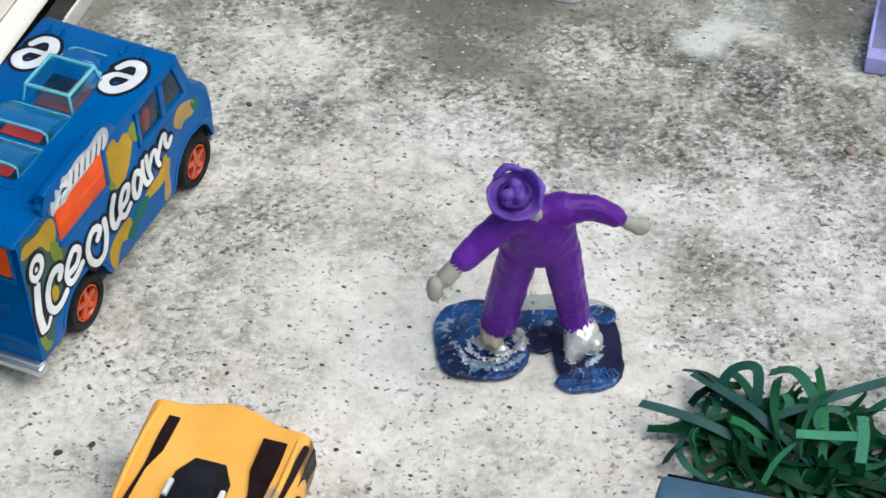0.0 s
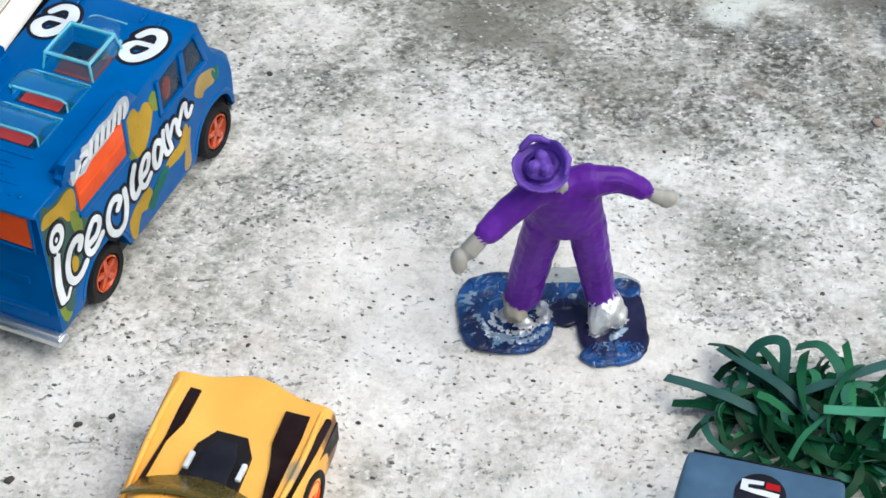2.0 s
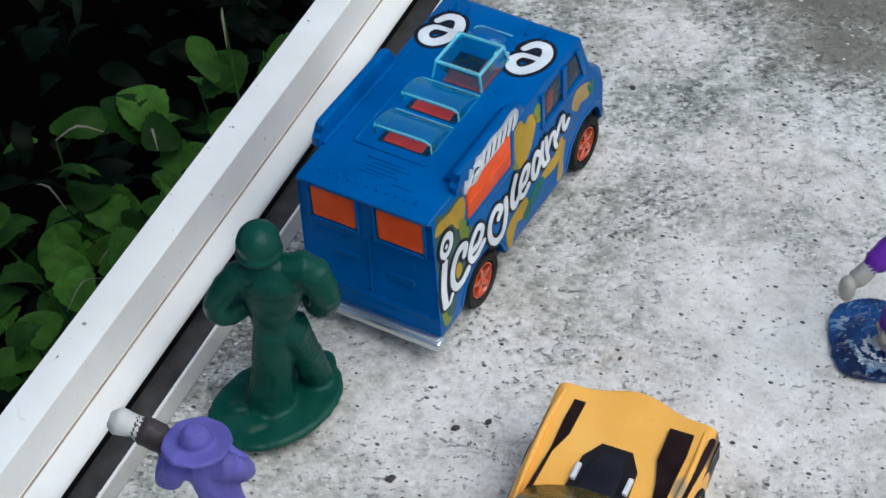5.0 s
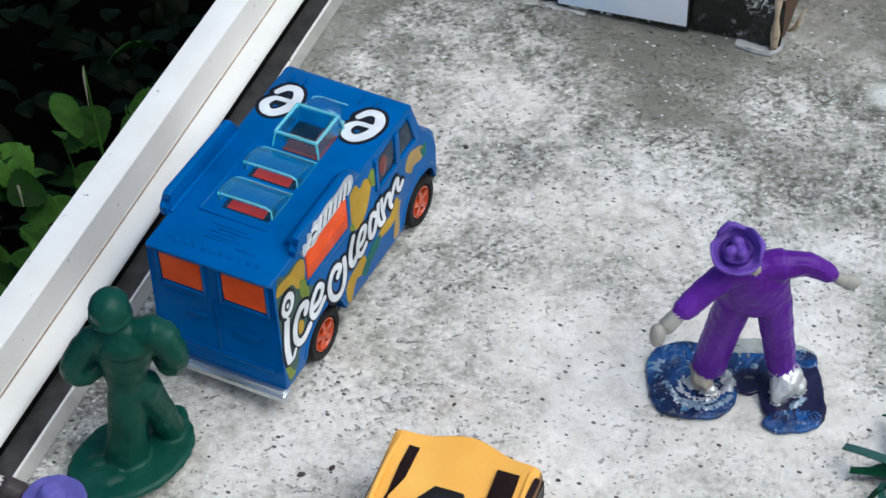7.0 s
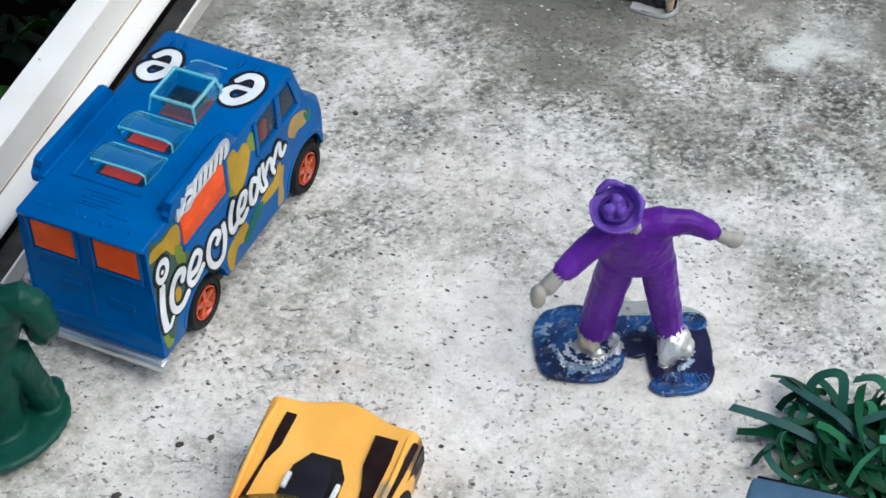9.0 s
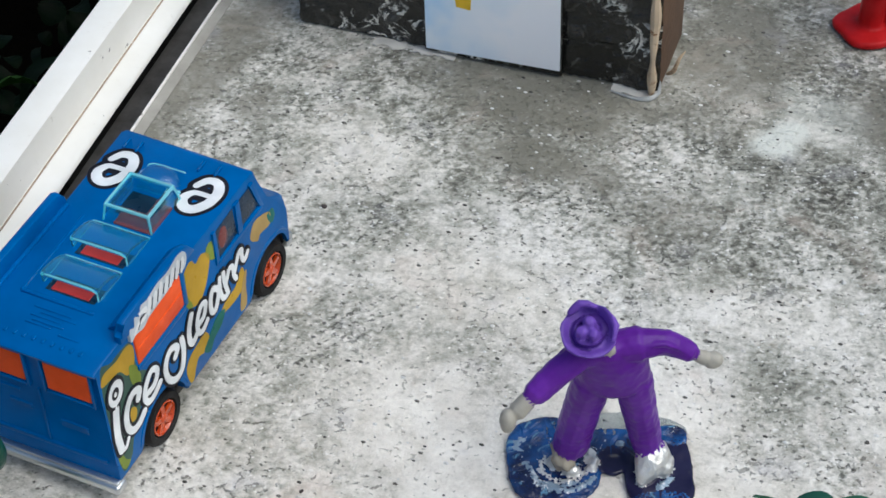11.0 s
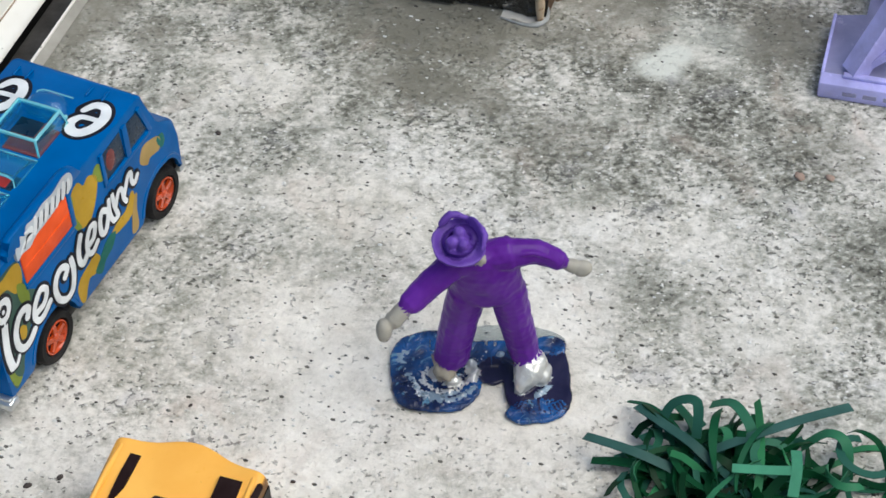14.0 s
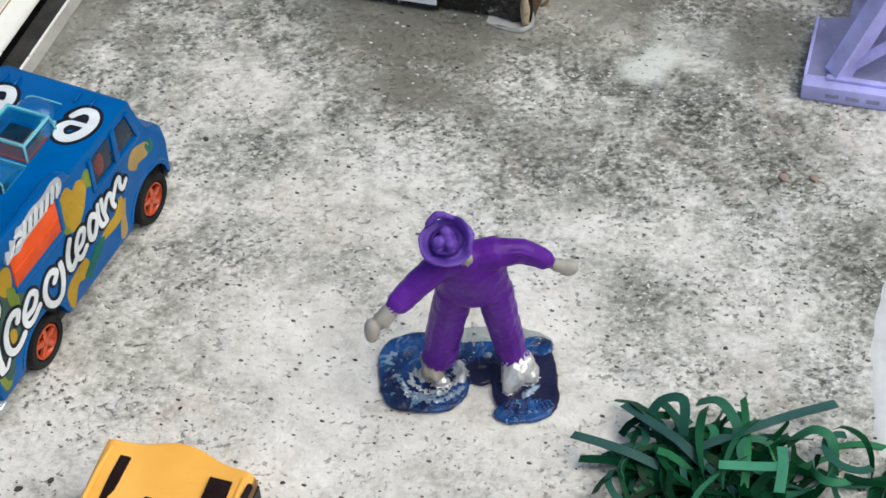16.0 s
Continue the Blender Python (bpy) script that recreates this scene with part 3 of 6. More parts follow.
BAR = 6.8  # the frame runs this many degrees off the van's line
bar = Matrix.Rotation(radians(BAR), 4, "Z")


def along(bm):
    bmesh.ops.transform(bm, matrix=bar, verts=bm.verts)
    return bm


bm = along(box(bmesh.new(), -4.222, 160, -160, 160, -30, 0.0))
tagged(part("floor", bm, CONCRETE, smooth=0), "weathered pale concrete ledge with grey stains and pits", "floor", kind="structure")

bm = along(prism(bmesh.new(), [(-6.23, -30), (-6.23, 1.54), (-6.20, 1.6), (-5.53, 1.6), (-5.49, 1.57), (-5.43, 0.74), (-5.38, 0.69), (-5.02, 0.63), (-4.93, 0.58), (-4.89, 0.52), (-4.89, 0.47), (-4.95, 0.43), (-5.5, 0.42), (-5.5, -30)],
                 front, -150, 150))
tagged(part("window_frame", bm, WHITE_FRAME), "white coated metal frame bar with a rounded step", "frame", kind="structure")
# Black strip added for the shadow in the gap under the frame step.
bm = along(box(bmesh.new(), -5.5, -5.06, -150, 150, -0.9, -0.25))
seam = along(box(bmesh.new(), -5.435, -5.385, -150, 150, 0.68, 0.725, 0.012, 1))
tagged(part("trim", seam, GRIME), "brown line of grime in the frame's corner", "trim", kind="structure")
tagged(part("rubber_seal", bm, GAP), "black strip standing in for shadow in the gap under the white frame", "seal", kind="structure")
bm = along(prism(bmesh.new(), [(-5.06, -1), (-5.06, -0.02), (-4.50, 0.02), (-4.50, -1)], front, -150, 150))
tagged(part("track", bm, TRACK), "dusty grey metal track beneath the frame", "track", kind="structure")
bm = along(prism(bmesh.new(), [(-4.50, -0.8), (-4.50, 0.13), (-4.488, 0.15), (-4.452, 0.15), (-4.44, 0.14), (-4.44, -0.8)], front, -150, 150))
tagged(part("track_rim", bm, WHITE_FRAME), "thin bright upright rim of the track", "rim", kind="structure")
bm = along(prism(bmesh.new(), [(-4.44, -0.8), (-4.44, 0.10), (-4.30, 0.025), (-4.225, 0.012), (-4.225, -0.8)], front, -150, 150))
tagged(part("track_lip", bm, LIP), "sloping dusty beige raised lip of the track", "lip", kind="structure")


# ---- cars ----
def wheel(parent, x, y, r, w, out, rim_material, label):
    """A tyre with a five-spoked rim; out is +1 or -1 for the side it faces."""
    def ring(rad, dx):
        return [(x + dx * out, y + rad * math.cos(a), r + rad * math.sin(a)) for a in (2 * math.pi * q / 28 for q in range(28))]
    tyre = part("wheel", loft(bmesh.new(), [ring(r * 0.5, -w), ring(r * 0.93, -w), ring(r, -w * 0.8), ring(r, -w * 0.15), ring(r * 0.92, 0), ring(r * 0.70, 0.0), ring(r * 0.61, -0.14), ring(r * 0.3, -0.18)]), TYRE, parent, label)
    bm = loft(bmesh.new(), [ring(r * 0.63, -0.08), ring(r * 0.62, -0.02), ring(r * 0.57, -0.01), ring(r * 0.52, -0.09), ring(r * 0.49, -0.12)], False)
    for q in range(5):
        a = 2 * math.pi * q / 5 + 0.3
        u, v = Vector((0, math.cos(a), math.sin(a))), Vector((0, -math.sin(a), math.cos(a)))
        c = Vector((x, y, r))
        o = Vector((out, 0, 0))
        prism(bm, [(0.06 * r, -0.12 * r), (0.53 * r, -0.08 * r), (0.53 * r, 0.08 * r), (0.06 * r, 0.12 * r)], lambda p, s, d: c + u * p + v * s + o * d, -0.09, -0.03)
    ball(bm, (x - 0.04 * out, y, r), (0.05, r * 0.17, r * 0.17), 8)
    part("rim", bm, rim_material, tyre, smooth=35)
    return tyre


def van():
    t = thing("toy_van", -1.37, 0, 0, 0.9, "blue toy ice cream van with orange windows, parked on concrete", "toy van")
    W = 1.46
    def arch(cy, r, z0):
        n = 14
        return [(cy + r * math.cos(math.pi * q / n), max(z0, 0.6 + r * math.sin(math.pi * q / n))) for q in range(n + 1)]
    outline = [(-1.70, 0.62), (-1.70, 1.05), (-1.66, 1.12), (-1.64, 3.50), (-1.73, 3.53), (-1.75, 3.60), (-1.68, 3.64), (3.95, 3.64), (4.1, 3.56), (4.36, 2.62), (4.46, 2.5), (5.0, 2.18), (5.16, 1.98), (5.24, 1.5), (5.26, 0.62)]
    outline += arch(4.26, 0.90, 0.62) + arch(-0.05, 0.86, 0.62)

    def shaped(bm):
        for v in bm.verts:
            if v.co.y > 4.5:
                v.co.x *= 1 - 0.09 * min(1, (v.co.y - 4.5) / 0.7)
            v.co.x *= 1 - 0.012 * max(0, v.co.z - 1)
            if v.co.x < 0:  # the far flank stands a little wider towards the cab
                v.co.x *= 1 + 0.10 * max(0, min(1, (v.co.y + 1.6) / 4.0))
                v.co.y += 0.08 * max(0, min(1, v.co.y - 3))
        return bm

    part("body", shaped(prism(bmesh.new(), outline, side, -W, W, 0.06)), BLUE, t)
    part("chassis", box(bmesh.new(), -1.2, 1.2, -1.5, 5.1, 0.32, 1.0, 0.05), BLACK, t)
    for cy, r in ((-0.05, 0.855), (4.26, 0.895)):
        o = arch(cy, r, 0.5) + [(y, z) for y, z in reversed(arch(cy, r - 0.05, 0.5))]
        part("wheel_well", prism(bmesh.new(), o, side, -1.2, W - 0.24), BLACK, t)
        part("wheel_well_plate", prism(bmesh.new(), arch(cy, r - 0.03, 0.45), side, -0.95, 0.95), BLACK, t)
        rim = [(cy + (r + 0.05) * math.cos(math.pi * q / 14), 0.6 + (r + 0.05) * math.sin(math.pi * q / 14)) for q in range(1, 14)]
        bm = bmesh.new()
        tube(bm, [((W - 0.012 * max(0, z - 1)) * (1 - 0.09 * min(1, max(0, y - 4.5) / 0.7)) - 0.02, y, z) for y, z in rim], [0.035] * len(rim), 8)
        part("arch_lip", bm, BLUE, t)
    # roof: side rails with stepped ends, inner plate edge, ribs and studs
    o = [(-0.88, 3.6), (-0.88, 3.80), (-0.74, 3.82), (-0.72, 4.0), (-0.62, 4.04), (1.62, 4.04), (1.72, 3.98), (1.74, 3.84), (1.84, 3.80), (1.86, 3.6)]
    part("roof_rail", prism(bmesh.new(), o, side, -1.60, -1.42, 0.04), BLUE, t)
    part("rail_foot", box(bmesh.new(), -1.44, -1.34, -0.8, 1.8, 3.6, 3.70, 0.03), BLUE, t)
    o = [(-0.88, 3.6), (-0.88, 3.78), (-0.76, 3.80), (-0.74, 4.0), (-0.64, 4.04), (1.30, 4.04), (1.55, 3.9), (1.75, 3.6)]
    part("roof_rail", prism(bmesh.new(), o, side, 1.30, 1.47, 0.05), BLUE, t)
    part("rail_foot", prism(bmesh.new(), [(1.02, 3.63), (1.10, 3.72), (1.32, 3.86), (1.34, 3.63)], lambda u, v, d: (u, d, v), -0.66, 1.5, 0.02), BLUE, t)
    bm = box(bmesh.new(), -0.95, 0.62, -0.50, -0.42, 3.62, 3.675, 0.02, 1)
    box(bm, -0.98, -0.90, -0.46, 1.7, 3.62, 3.665, 0.02, 1)
    part("roof_plate_edge", bm, BLUE, t)
    for q in range(11):
        part("roof_stud", box(bmesh.new(), -1.10 + q * 0.20, -1.03 + q * 0.20, -1.45, -1.33, 3.635, 3.672, 0.015, 1), BLUE, t)
    for y, x0, x1 in ((-1.10, -0.45, 0.10), (-1.02, -0.35, 0.32), (-0.92, -0.45, 0.2), (-0.82, -0.3, 0.45), (-0.72, -0.5, 0.3), (-1.18, 0.3, 0.75)):
        part("roof_rib", box(bmesh.new(), x0, x1, y, y + 0.045, 3.635, 3.662, 0.01, 1), BLUE, t)
    for q in (-1.25, -0.96, 0.45, 0.82):
        part("cab_rib", box(bmesh.new(), q - 0.03, q + 0.03, 3.60, 3.90, 3.635, 3.69, 0.02, 1), BLUE, t)
    # skylights: clear teal hoods, open to the rear, over red slots
    for y0 in (-0.12, 0.88):
        arc = [(y0 - 0.02, 3.84), (y0 + 0.02, 3.89), (y0 + 0.12, 3.91), (y0 + 0.38, 3.86), (y0 + 0.62, 3.76), (y0 + 0.78, 3.645)]
        inner = [(y0 + 0.70, 3.645), (y0 + 0.57, 3.74), (y0 + 0.36, 3.82), (y0 + 0.12, 3.865), (y0 + 0.05, 3.85)]
        hood = part("skylight", prism(bmesh.new(), arc + inner, side, -0.66, 0.52), TEAL, t, "clear teal skylight hood", 25)
        for x in (-0.68, 0.54):
            part("cheek", prism(bmesh.new(), arc + [(y0 + 0.0, 3.645)], side, x - 0.02, x + 0.02), TEAL, hood, smooth=25)
        part("opening", box(bmesh.new(), -0.46, 0.36, y0 - 0.10, y0 + 0.20, 3.636, 3.652, 0.006, 1), RED_IN, hood, "red interior seen through the opening")
        # dark plate laid in for the shadow around the red slot
        part("slot_shadow", box(bmesh.new(), -0.56, 0.50, y0 - 0.14, y0 + 0.24, 3.63, 3.645), WELL, hood)
        # rim bars follow the edges and carry their painted highlights
        part("rim_bar", tube(bmesh.new(), [(-0.62, y0, 3.865), (0.40, y0, 3.865), (0.52, y0 - 0.02, 3.76), (0.54, y0 - 0.05, 3.66)], [0.022, 0.026, 0.02, 0.016], 8), TEAL_EDGE, hood)
        part("rim_bar", tube(bmesh.new(), [(-0.68, y0 + 0.74, 3.665), (0.54, y0 + 0.74, 3.665)], [0.018, 0.018], 8), TEAL_EDGE, hood)
        part("corner_bead", ball(bmesh.new(), (-0.69, y0 + 0.02, 3.83), 0.035, 8), TEAL_EDGE, hood)
    def sq(h, z, cy=2.25, k=1.0):
        return [(0.0 + sx * h, cy + sy * h * k, z) for sx, sy in ((-1, -1), (1, -1), (1, 1), (-1, 1))]
    bm = loft(bmesh.new(), [sq(0.55, 3.65), sq(0.49, 4.0), sq(0.47, 4.04), sq(0.40, 4.03), sq(0.44, 3.66)], False)
    big = part("skylight", bm, TEAL, t, "clear teal square skylight turret", smooth=20)
    ring = [(-0.47, 1.79), (0.47, 1.79), (0.47, 2.71), (-0.47, 2.71)]
    for (xa, ya), (xb, yb) in zip(ring, ring[1:] + ring[:1]):
        part("rim_bar", tube(bmesh.new(), [(xa, ya, 4.02), (xb, yb, 4.02)], [0.036, 0.036], 8), TEAL_EDGE, big)
    for xa, ya in ring:
        part("corner_post", tube(bmesh.new(), [(xa * 1.13, 2.25 + (ya - 2.25) * 1.13, 3.66), (xa, ya, 4.02)], [0.022, 0.03], 8), TEAL_EDGE, big)
    # dark plate laid in for the shade inside the turret
    part("well", box(bmesh.new(), -0.42, 0.34, 1.98, 2.62, 3.636, 3.656), WELL, big, "dark plate standing in for the shaded well under the skylight")
    part("opening", prism(bmesh.new(), [(-0.30, 1.72), (0.52, 1.72), (0.52, 2.5), (0.35, 2.5), (0.30, 2.02), (-0.30, 2.05)], top, 3.63, 3.664), RED_IN, big, "red interior seen through the opening")
    bm = bmesh.new()
    ball(bm, (-0.10, 3.05, 3.62), (0.46, 0.36, 0.30), 12)
    part("hood", bm, TEAL, big)
    part("rim_bar", tube(bmesh.new(), [(-0.52, 3.34, 3.66), (-0.40, 3.42, 3.70), (0.28, 3.42, 3.70)], [0.016] * 3, 8), TEAL_EDGE, big)
    part("corner_bead", ball(bmesh.new(), (0.50, 2.80, 3.80), 0.05, 8), TEAL_EDGE, big)
    # roof badges: a turned letter e, white in a broad black outline
    turned_e = [(-0.80, 0.42), (-0.40, 0.86), (0.30, 0.86), (0.80, 0.36), (0.78, -0.34), (0.26, -0.86), (-0.40, -0.86), (-0.86, -0.46), (-0.62, -0.02), (-0.1, 0.06), (0.66, 0.06)]
    for x in (-1.06, 0.86):
        pts = [(x + 0.31 * u + 0.05 * v, 3.04 + 0.47 * v) for u, v in turned_e]
        badge = part("badge", brush(bmesh.new(), pts, [0.08] * 11, top, 3.648, 0.004, 0.105), INK, t, "black outlined badge with a white letter e", 30)
        part("letter", brush(bmesh.new(), pts, [0.07, 0.09, 0.10, 0.11, 0.11, 0.11, 0.11, 0.10, 0.07, 0.06, 0.06], top, 3.656, 0.006), WHITE_INK, badge, smooth=30)
    # rear: two orange windows in shallow frames, door seam, pressed plates
    for x0, x1 in ((-1.18, -0.22), (0.22, 1.2)):
        w = part("rear_window", box(bmesh.new(), x0, x1, -1.685, -1.60, 2.70, 3.46, 0.05, 3), ORANGE, t, "orange rear window")
        bm = bmesh.new()
        for q in range(9):
            box(bm, x0 + 0.07, x1 - 0.07, -1.688, -1.66, 2.76 + q * 0.072, 2.81 + q * 0.072)
        part("slats", bm, ORANGE, w)
        bm = bmesh.new()
        for a, b, c, d in ((x0 - 0.08, x0 - 0.01, 2.61, 3.52), (x1 + 0.01, x1 + 0.08, 2.61, 3.52)):
            box(bm, a, b, -1.72, -1.6, c, d, 0.02, 1)
        for c, d in ((2.61, 2.69), (3.47, 3.52)):
            box(bm, x0 - 0.01, x1 + 0.01, -1.717, -1.6, c, d, 0.02, 1)
        part("frame", bm, BLUE, w)
    bm = box(bmesh.new(), -1.25, 1.25, -1.71, -1.6, 1.02, 1.14, 0.03)
    box(bm, -0.03, 0.03, -1.69, -1.6, 1.16, 2.60, 0.01, 1)
    box(bm, -1.15, -0.45, -1.685, -1.6, 2.32, 2.40, 0.02, 1)
    box(bm, -0.75, -0.25, -1.69, -1.6, 1.9, 2.05, 0.02, 1)
    box(bm, 0.35, 0.95, -1.69, -1.6, 1.72, 1.92, 0.02, 1)
    part("rear_door_trim", bm, BLUE, t)
    # side facing the open floor: splashes of paint, serving hatch, lettering
    def flank(u, v, d):
        return ((W + d) * (1 - 0.012 * max(0, v - 1)) * (1 - 0.09 * min(1, max(0, u - 4.5) / 0.7)), u, v)
    def splash(outline, material, d, label=""):
        return part("splash", prism(bmesh.new(), smooth_line(outline, 5, True), flank, d - 0.03, d), material, t, label, 0)
    splash([(-1.60, 0.95), (-1.60, 3.42), (-1.2, 3.46), (-0.62, 3.40), (-0.58, 2.9), (-0.5, 2.55), (-0.3, 2.3), (-0.5, 2.0), (-0.85, 1.5), (-1.1, 1.2), (-1.25, 0.9)], MURK, 0.003, "dull green print behind the words")
    splash([(-1.62, 3.2), (-1.5, 3.42), (-1.1, 3.36), (-0.75, 3.40), (-0.55, 3.25), (-0.6, 2.85), (-0.85, 2.75), (-1.05, 3.05), (-1.3, 3.12)], OCHRE, 0.006, "ochre splash")
    splash([(-0.78, 2.9), (-0.58, 2.75), (-0.5, 2.4), (-0.62, 2.2), (-0.8, 2.5)], LIME, 0.007, "yellow-green splash")
    splash([(-1.62, 1.6), (-1.54, 1.7), (-1.5, 1.3), (-1.42, 1.0), (-1.3, 0.86), (-1.5, 0.80), (-1.62, 1.1)], LIME, 0.006)
    splash([(-1.15, 1.75), (-0.95, 1.95), (-0.82, 1.8), (-0.92, 1.6)], OCHRE, 0.008)
    splash([(1.25, 2.60), (1.22, 3.05), (1.36, 3.36), (1.6, 3.42), (1.74, 3.22), (1.95, 3.28), (2.2, 3.05), (2.08, 2.7), (1.88, 2.42), (1.66, 2.28), (1.4, 2.36)], OCHRE, 0.006, "ochre splash")
    splash([(1.18, 2.7), (1.2, 3.2), (1.34, 3.3), (1.3, 2.8), (1.42, 2.4), (1.28, 2.42)], LIME, 0.008)
    splash([(2.1, 3.2), (2.3, 3.3), (2.48, 3.0), (2.4, 2.8), (2.2, 2.9)], LIME, 0.006)
    splash([(0.90, 0.72), (0.84, 1.10), (1.02, 1.32), (1.35, 1.40), (1.62, 1.45), (1.74, 1.2), (1.52, 1.0), (1.30, 1.06), (1.16, 0.92), (1.04, 0.70)], OCHRE, 0.006, "ochre splash")
    splash([(1.50, 1.02), (1.70, 1.18), (2.1, 1.42), (2.4, 1.35), (2.2, 1.10), (1.9, 1.0), (1.7, 0.82)], LEAFY, 0.007, "green splash")
    splash([(2.2, 1.34), (2.5, 1.50), (2.85, 1.52), (3.1, 1.75), (3.22, 1.72), (3.2, 1.35), (2.9, 1.22), (2.5, 1.25)], OCHRE, 0.006, "ochre splash")
    splash([(2.92, 0.78), (3.02, 1.2), (3.2, 1.55), (3.32, 1.58), (3.22, 1.25), (3.16, 0.78)], TAN, 0.008, "pale tan splash along the wheel arch")
    splash([(3.62, 2.15), (3.8, 2.42), (4.1, 2.38), (4.42, 2.2), (4.36, 1.92), (4.0, 1.98), (3.85, 1.9)], TAN, 0.006)
    splash([(4.3, 2.2), (4.55, 2.2), (4.62, 1.95), (4.42, 1.9)], LEAFY, 0.008)
    hatch = part("serving_window", box(bmesh.new(), W - 0.2, W - 0.005, -0.5, 1.14, 2.68, 3.5, 0.02), ORANGE, t, "orange serving window")
    part("fold", box(bmesh.new(), W - 0.12, W + 0.012, -0.48, 1.12, 3.02, 3.08, 0.02), ORANGE, hatch)
    part("ledge", box(bmesh.new(), W - 0.12, W + 0.02, -0.55, 1.16, 2.56, 2.68, 0.02), BLUE, hatch)
    part("pillar", box(bmesh.new(), W - 0.12, W + 0.0, 1.15, 1.28, 2.6, 3.6, 0.02), BLUE, hatch)
    o = smooth_line([(-0.62, 3.42), (-0.60, 3.72), (-0.46, 3.66), (-0.40, 3.86), (-0.26, 3.76), (-0.16, 3.94), (0.05, 3.90), (0.4, 3.97), (0.75, 3.93), (1.1, 4.0), (1.34, 3.95), (1.42, 3.75), (1.3, 3.55), (1.0, 3.60), (0.7, 3.52), (0.3, 3.50), (0.0, 3.48), (-0.2, 3.40), (-0.45, 3.46)], 4, True)
    logo = part("flame_logo", prism(bmesh.new(), o, side, W - 0.05, W + 0.02), SILVER_INK, t, "silver-white flame-shaped logo panel", 0)
    bm = bmesh.new()
    for u, lean, h in ((0.02, 0.10, 0.30), (0.22, 0.10, 0.26), (0.40, 0.12, 0.30), (0.62, 0.10, 0.26), (0.80, 0.14, 0.28), (1.02, 0.10, 0.30), (1.20, 0.08, 0.24)):
        brush(bm, [(u, 3.58), (u + lean * 0.7, 3.58 + h * 0.5), (u + lean, 3.58 + h)], [0.05, 0.06, 0.04], side, W + 0.024)
    brush(bm, [(-0.48, 3.50), (-0.30, 3.62), (-0.12, 3.60), (-0.06, 3.76), (-0.24, 3.80)], [0.03, 0.06, 0.05, 0.06, 0.03], side, W + 0.024)
    part("logo_shape", bm, WHITE_INK, logo, smooth=30)
    bm = bmesh.new()
    for u, h in ((0.13, 0.2), (0.34, 0.22), (0.54, 0.18), (0.74, 0.2), (0.94, 0.2), (1.14, 0.2)):
        brush(bm, [(u, 3.60), (u + 0.08, 3.60 + h)], [0.022, 0.014], side, W + 0.022)
    brush(bm, [(-0.36, 3.53), (-0.22, 3.68), (-0.06, 3.66)], [0.02, 0.03, 0.015], side, W + 0.026)
    part("logo_bars", bm, INK, logo, smooth=30)
    words = (
        ([(-1.39, 2.42), (-1.47, 2.09), (-1.52, 1.72), (-1.50, 1.36)], 0.095), ([(-1.50, 1.32), (-1.36, 1.30), (-1.24, 1.42)], 0.045),
        ([(-0.74, 2.00), (-0.66, 2.16), (-0.82, 2.26), (-1.02, 2.18), (-1.17, 1.95), (-1.19, 1.65), (-1.06, 1.45), (-0.85, 1.43), (-0.64, 1.54)], 0.08),
        ([(-0.48, 1.84), (-0.20, 1.84), (-0.04, 2.06), (-0.20, 2.22), (-0.44, 2.06), (-0.55, 1.83), (-0.47, 1.62), (-0.28, 1.60), (-0.02, 1.72)], 0.07),
        ([(0.56, 1.82), (0.68, 1.96), (0.52, 2.11), (0.32, 2.04), (0.20, 1.80), (0.25, 1.50), (0.46, 1.30), (0.68, 1.34), (0.80, 1.54), (0.86, 1.80), (0.85, 2.04)], 0.075),
        ([(1.28, 2.27), (1.14, 2.04), (1.09, 1.76), (1.18, 1.60), (1.34, 1.68)], 0.075),
        ([(1.44, 1.84), (1.66, 1.88), (1.78, 2.12), (1.62, 2.18), (1.44, 1.98), (1.40, 1.70), (1.54, 1.58), (1.75, 1.68)], 0.065),
        ([(2.22, 2.10), (2.08, 2.20), (1.95, 2.02), (1.93, 1.75), (2.06, 1.67), (2.22, 1.88), (2.30, 2.10)], 0.07), ([(2.36, 2.26), (2.31, 1.96), (2.38, 1.68), (2.56, 1.66)], 0.06),
        ([(2.50, 2.27), (2.50, 1.98), (2.55, 1.72)], 0.06), ([(2.52, 1.92), (2.70, 2.16), (2.83, 2.14), (2.84, 1.90), (2.90, 1.75)], 0.06), ([(2.87, 1.94), (3.10, 2.24), (3.22, 2.24), (3.20, 2.05), (3.28, 1.92), (3.42, 2.02)], 0.06))
    for name, mat, d, grow in (("lettering_outline", INK, 0.012, 0.068), ("lettering", WHITE_INK, 0.026, 0.0)):
        bm = bmesh.new()
        for k, (pts, r) in enumerate(words):
            brush(bm, pts, r, flank, d + 0.0012 * k, 0.006, grow)
        part(name, bm, mat, t, "white hand-drawn words reading icecream" if mat is WHITE_INK else "", smooth=30)
    n = 26
    for cy, cz, r, d, mat in ((-1.32, 2.76, 0.35, 0.030, INK), (-1.32, 2.76, 0.275, 0.040, WHITE_INK), (-1.34, 2.77, 0.13, 0.046, INK), (-1.35, 2.76, 0.05, 0.052, WHITE_INK)):
        part("letter_dot", prism(bmesh.new(), [(cy + r * 0.86 * math.cos(2 * math.pi * q / n) + 0.1 * r * math.sin(2 * math.pi * q / n), cz + r * math.sin(2 * math.pi * q / n)) for q in range(n)], flank, -0.02, d), mat, t, smooth=0)
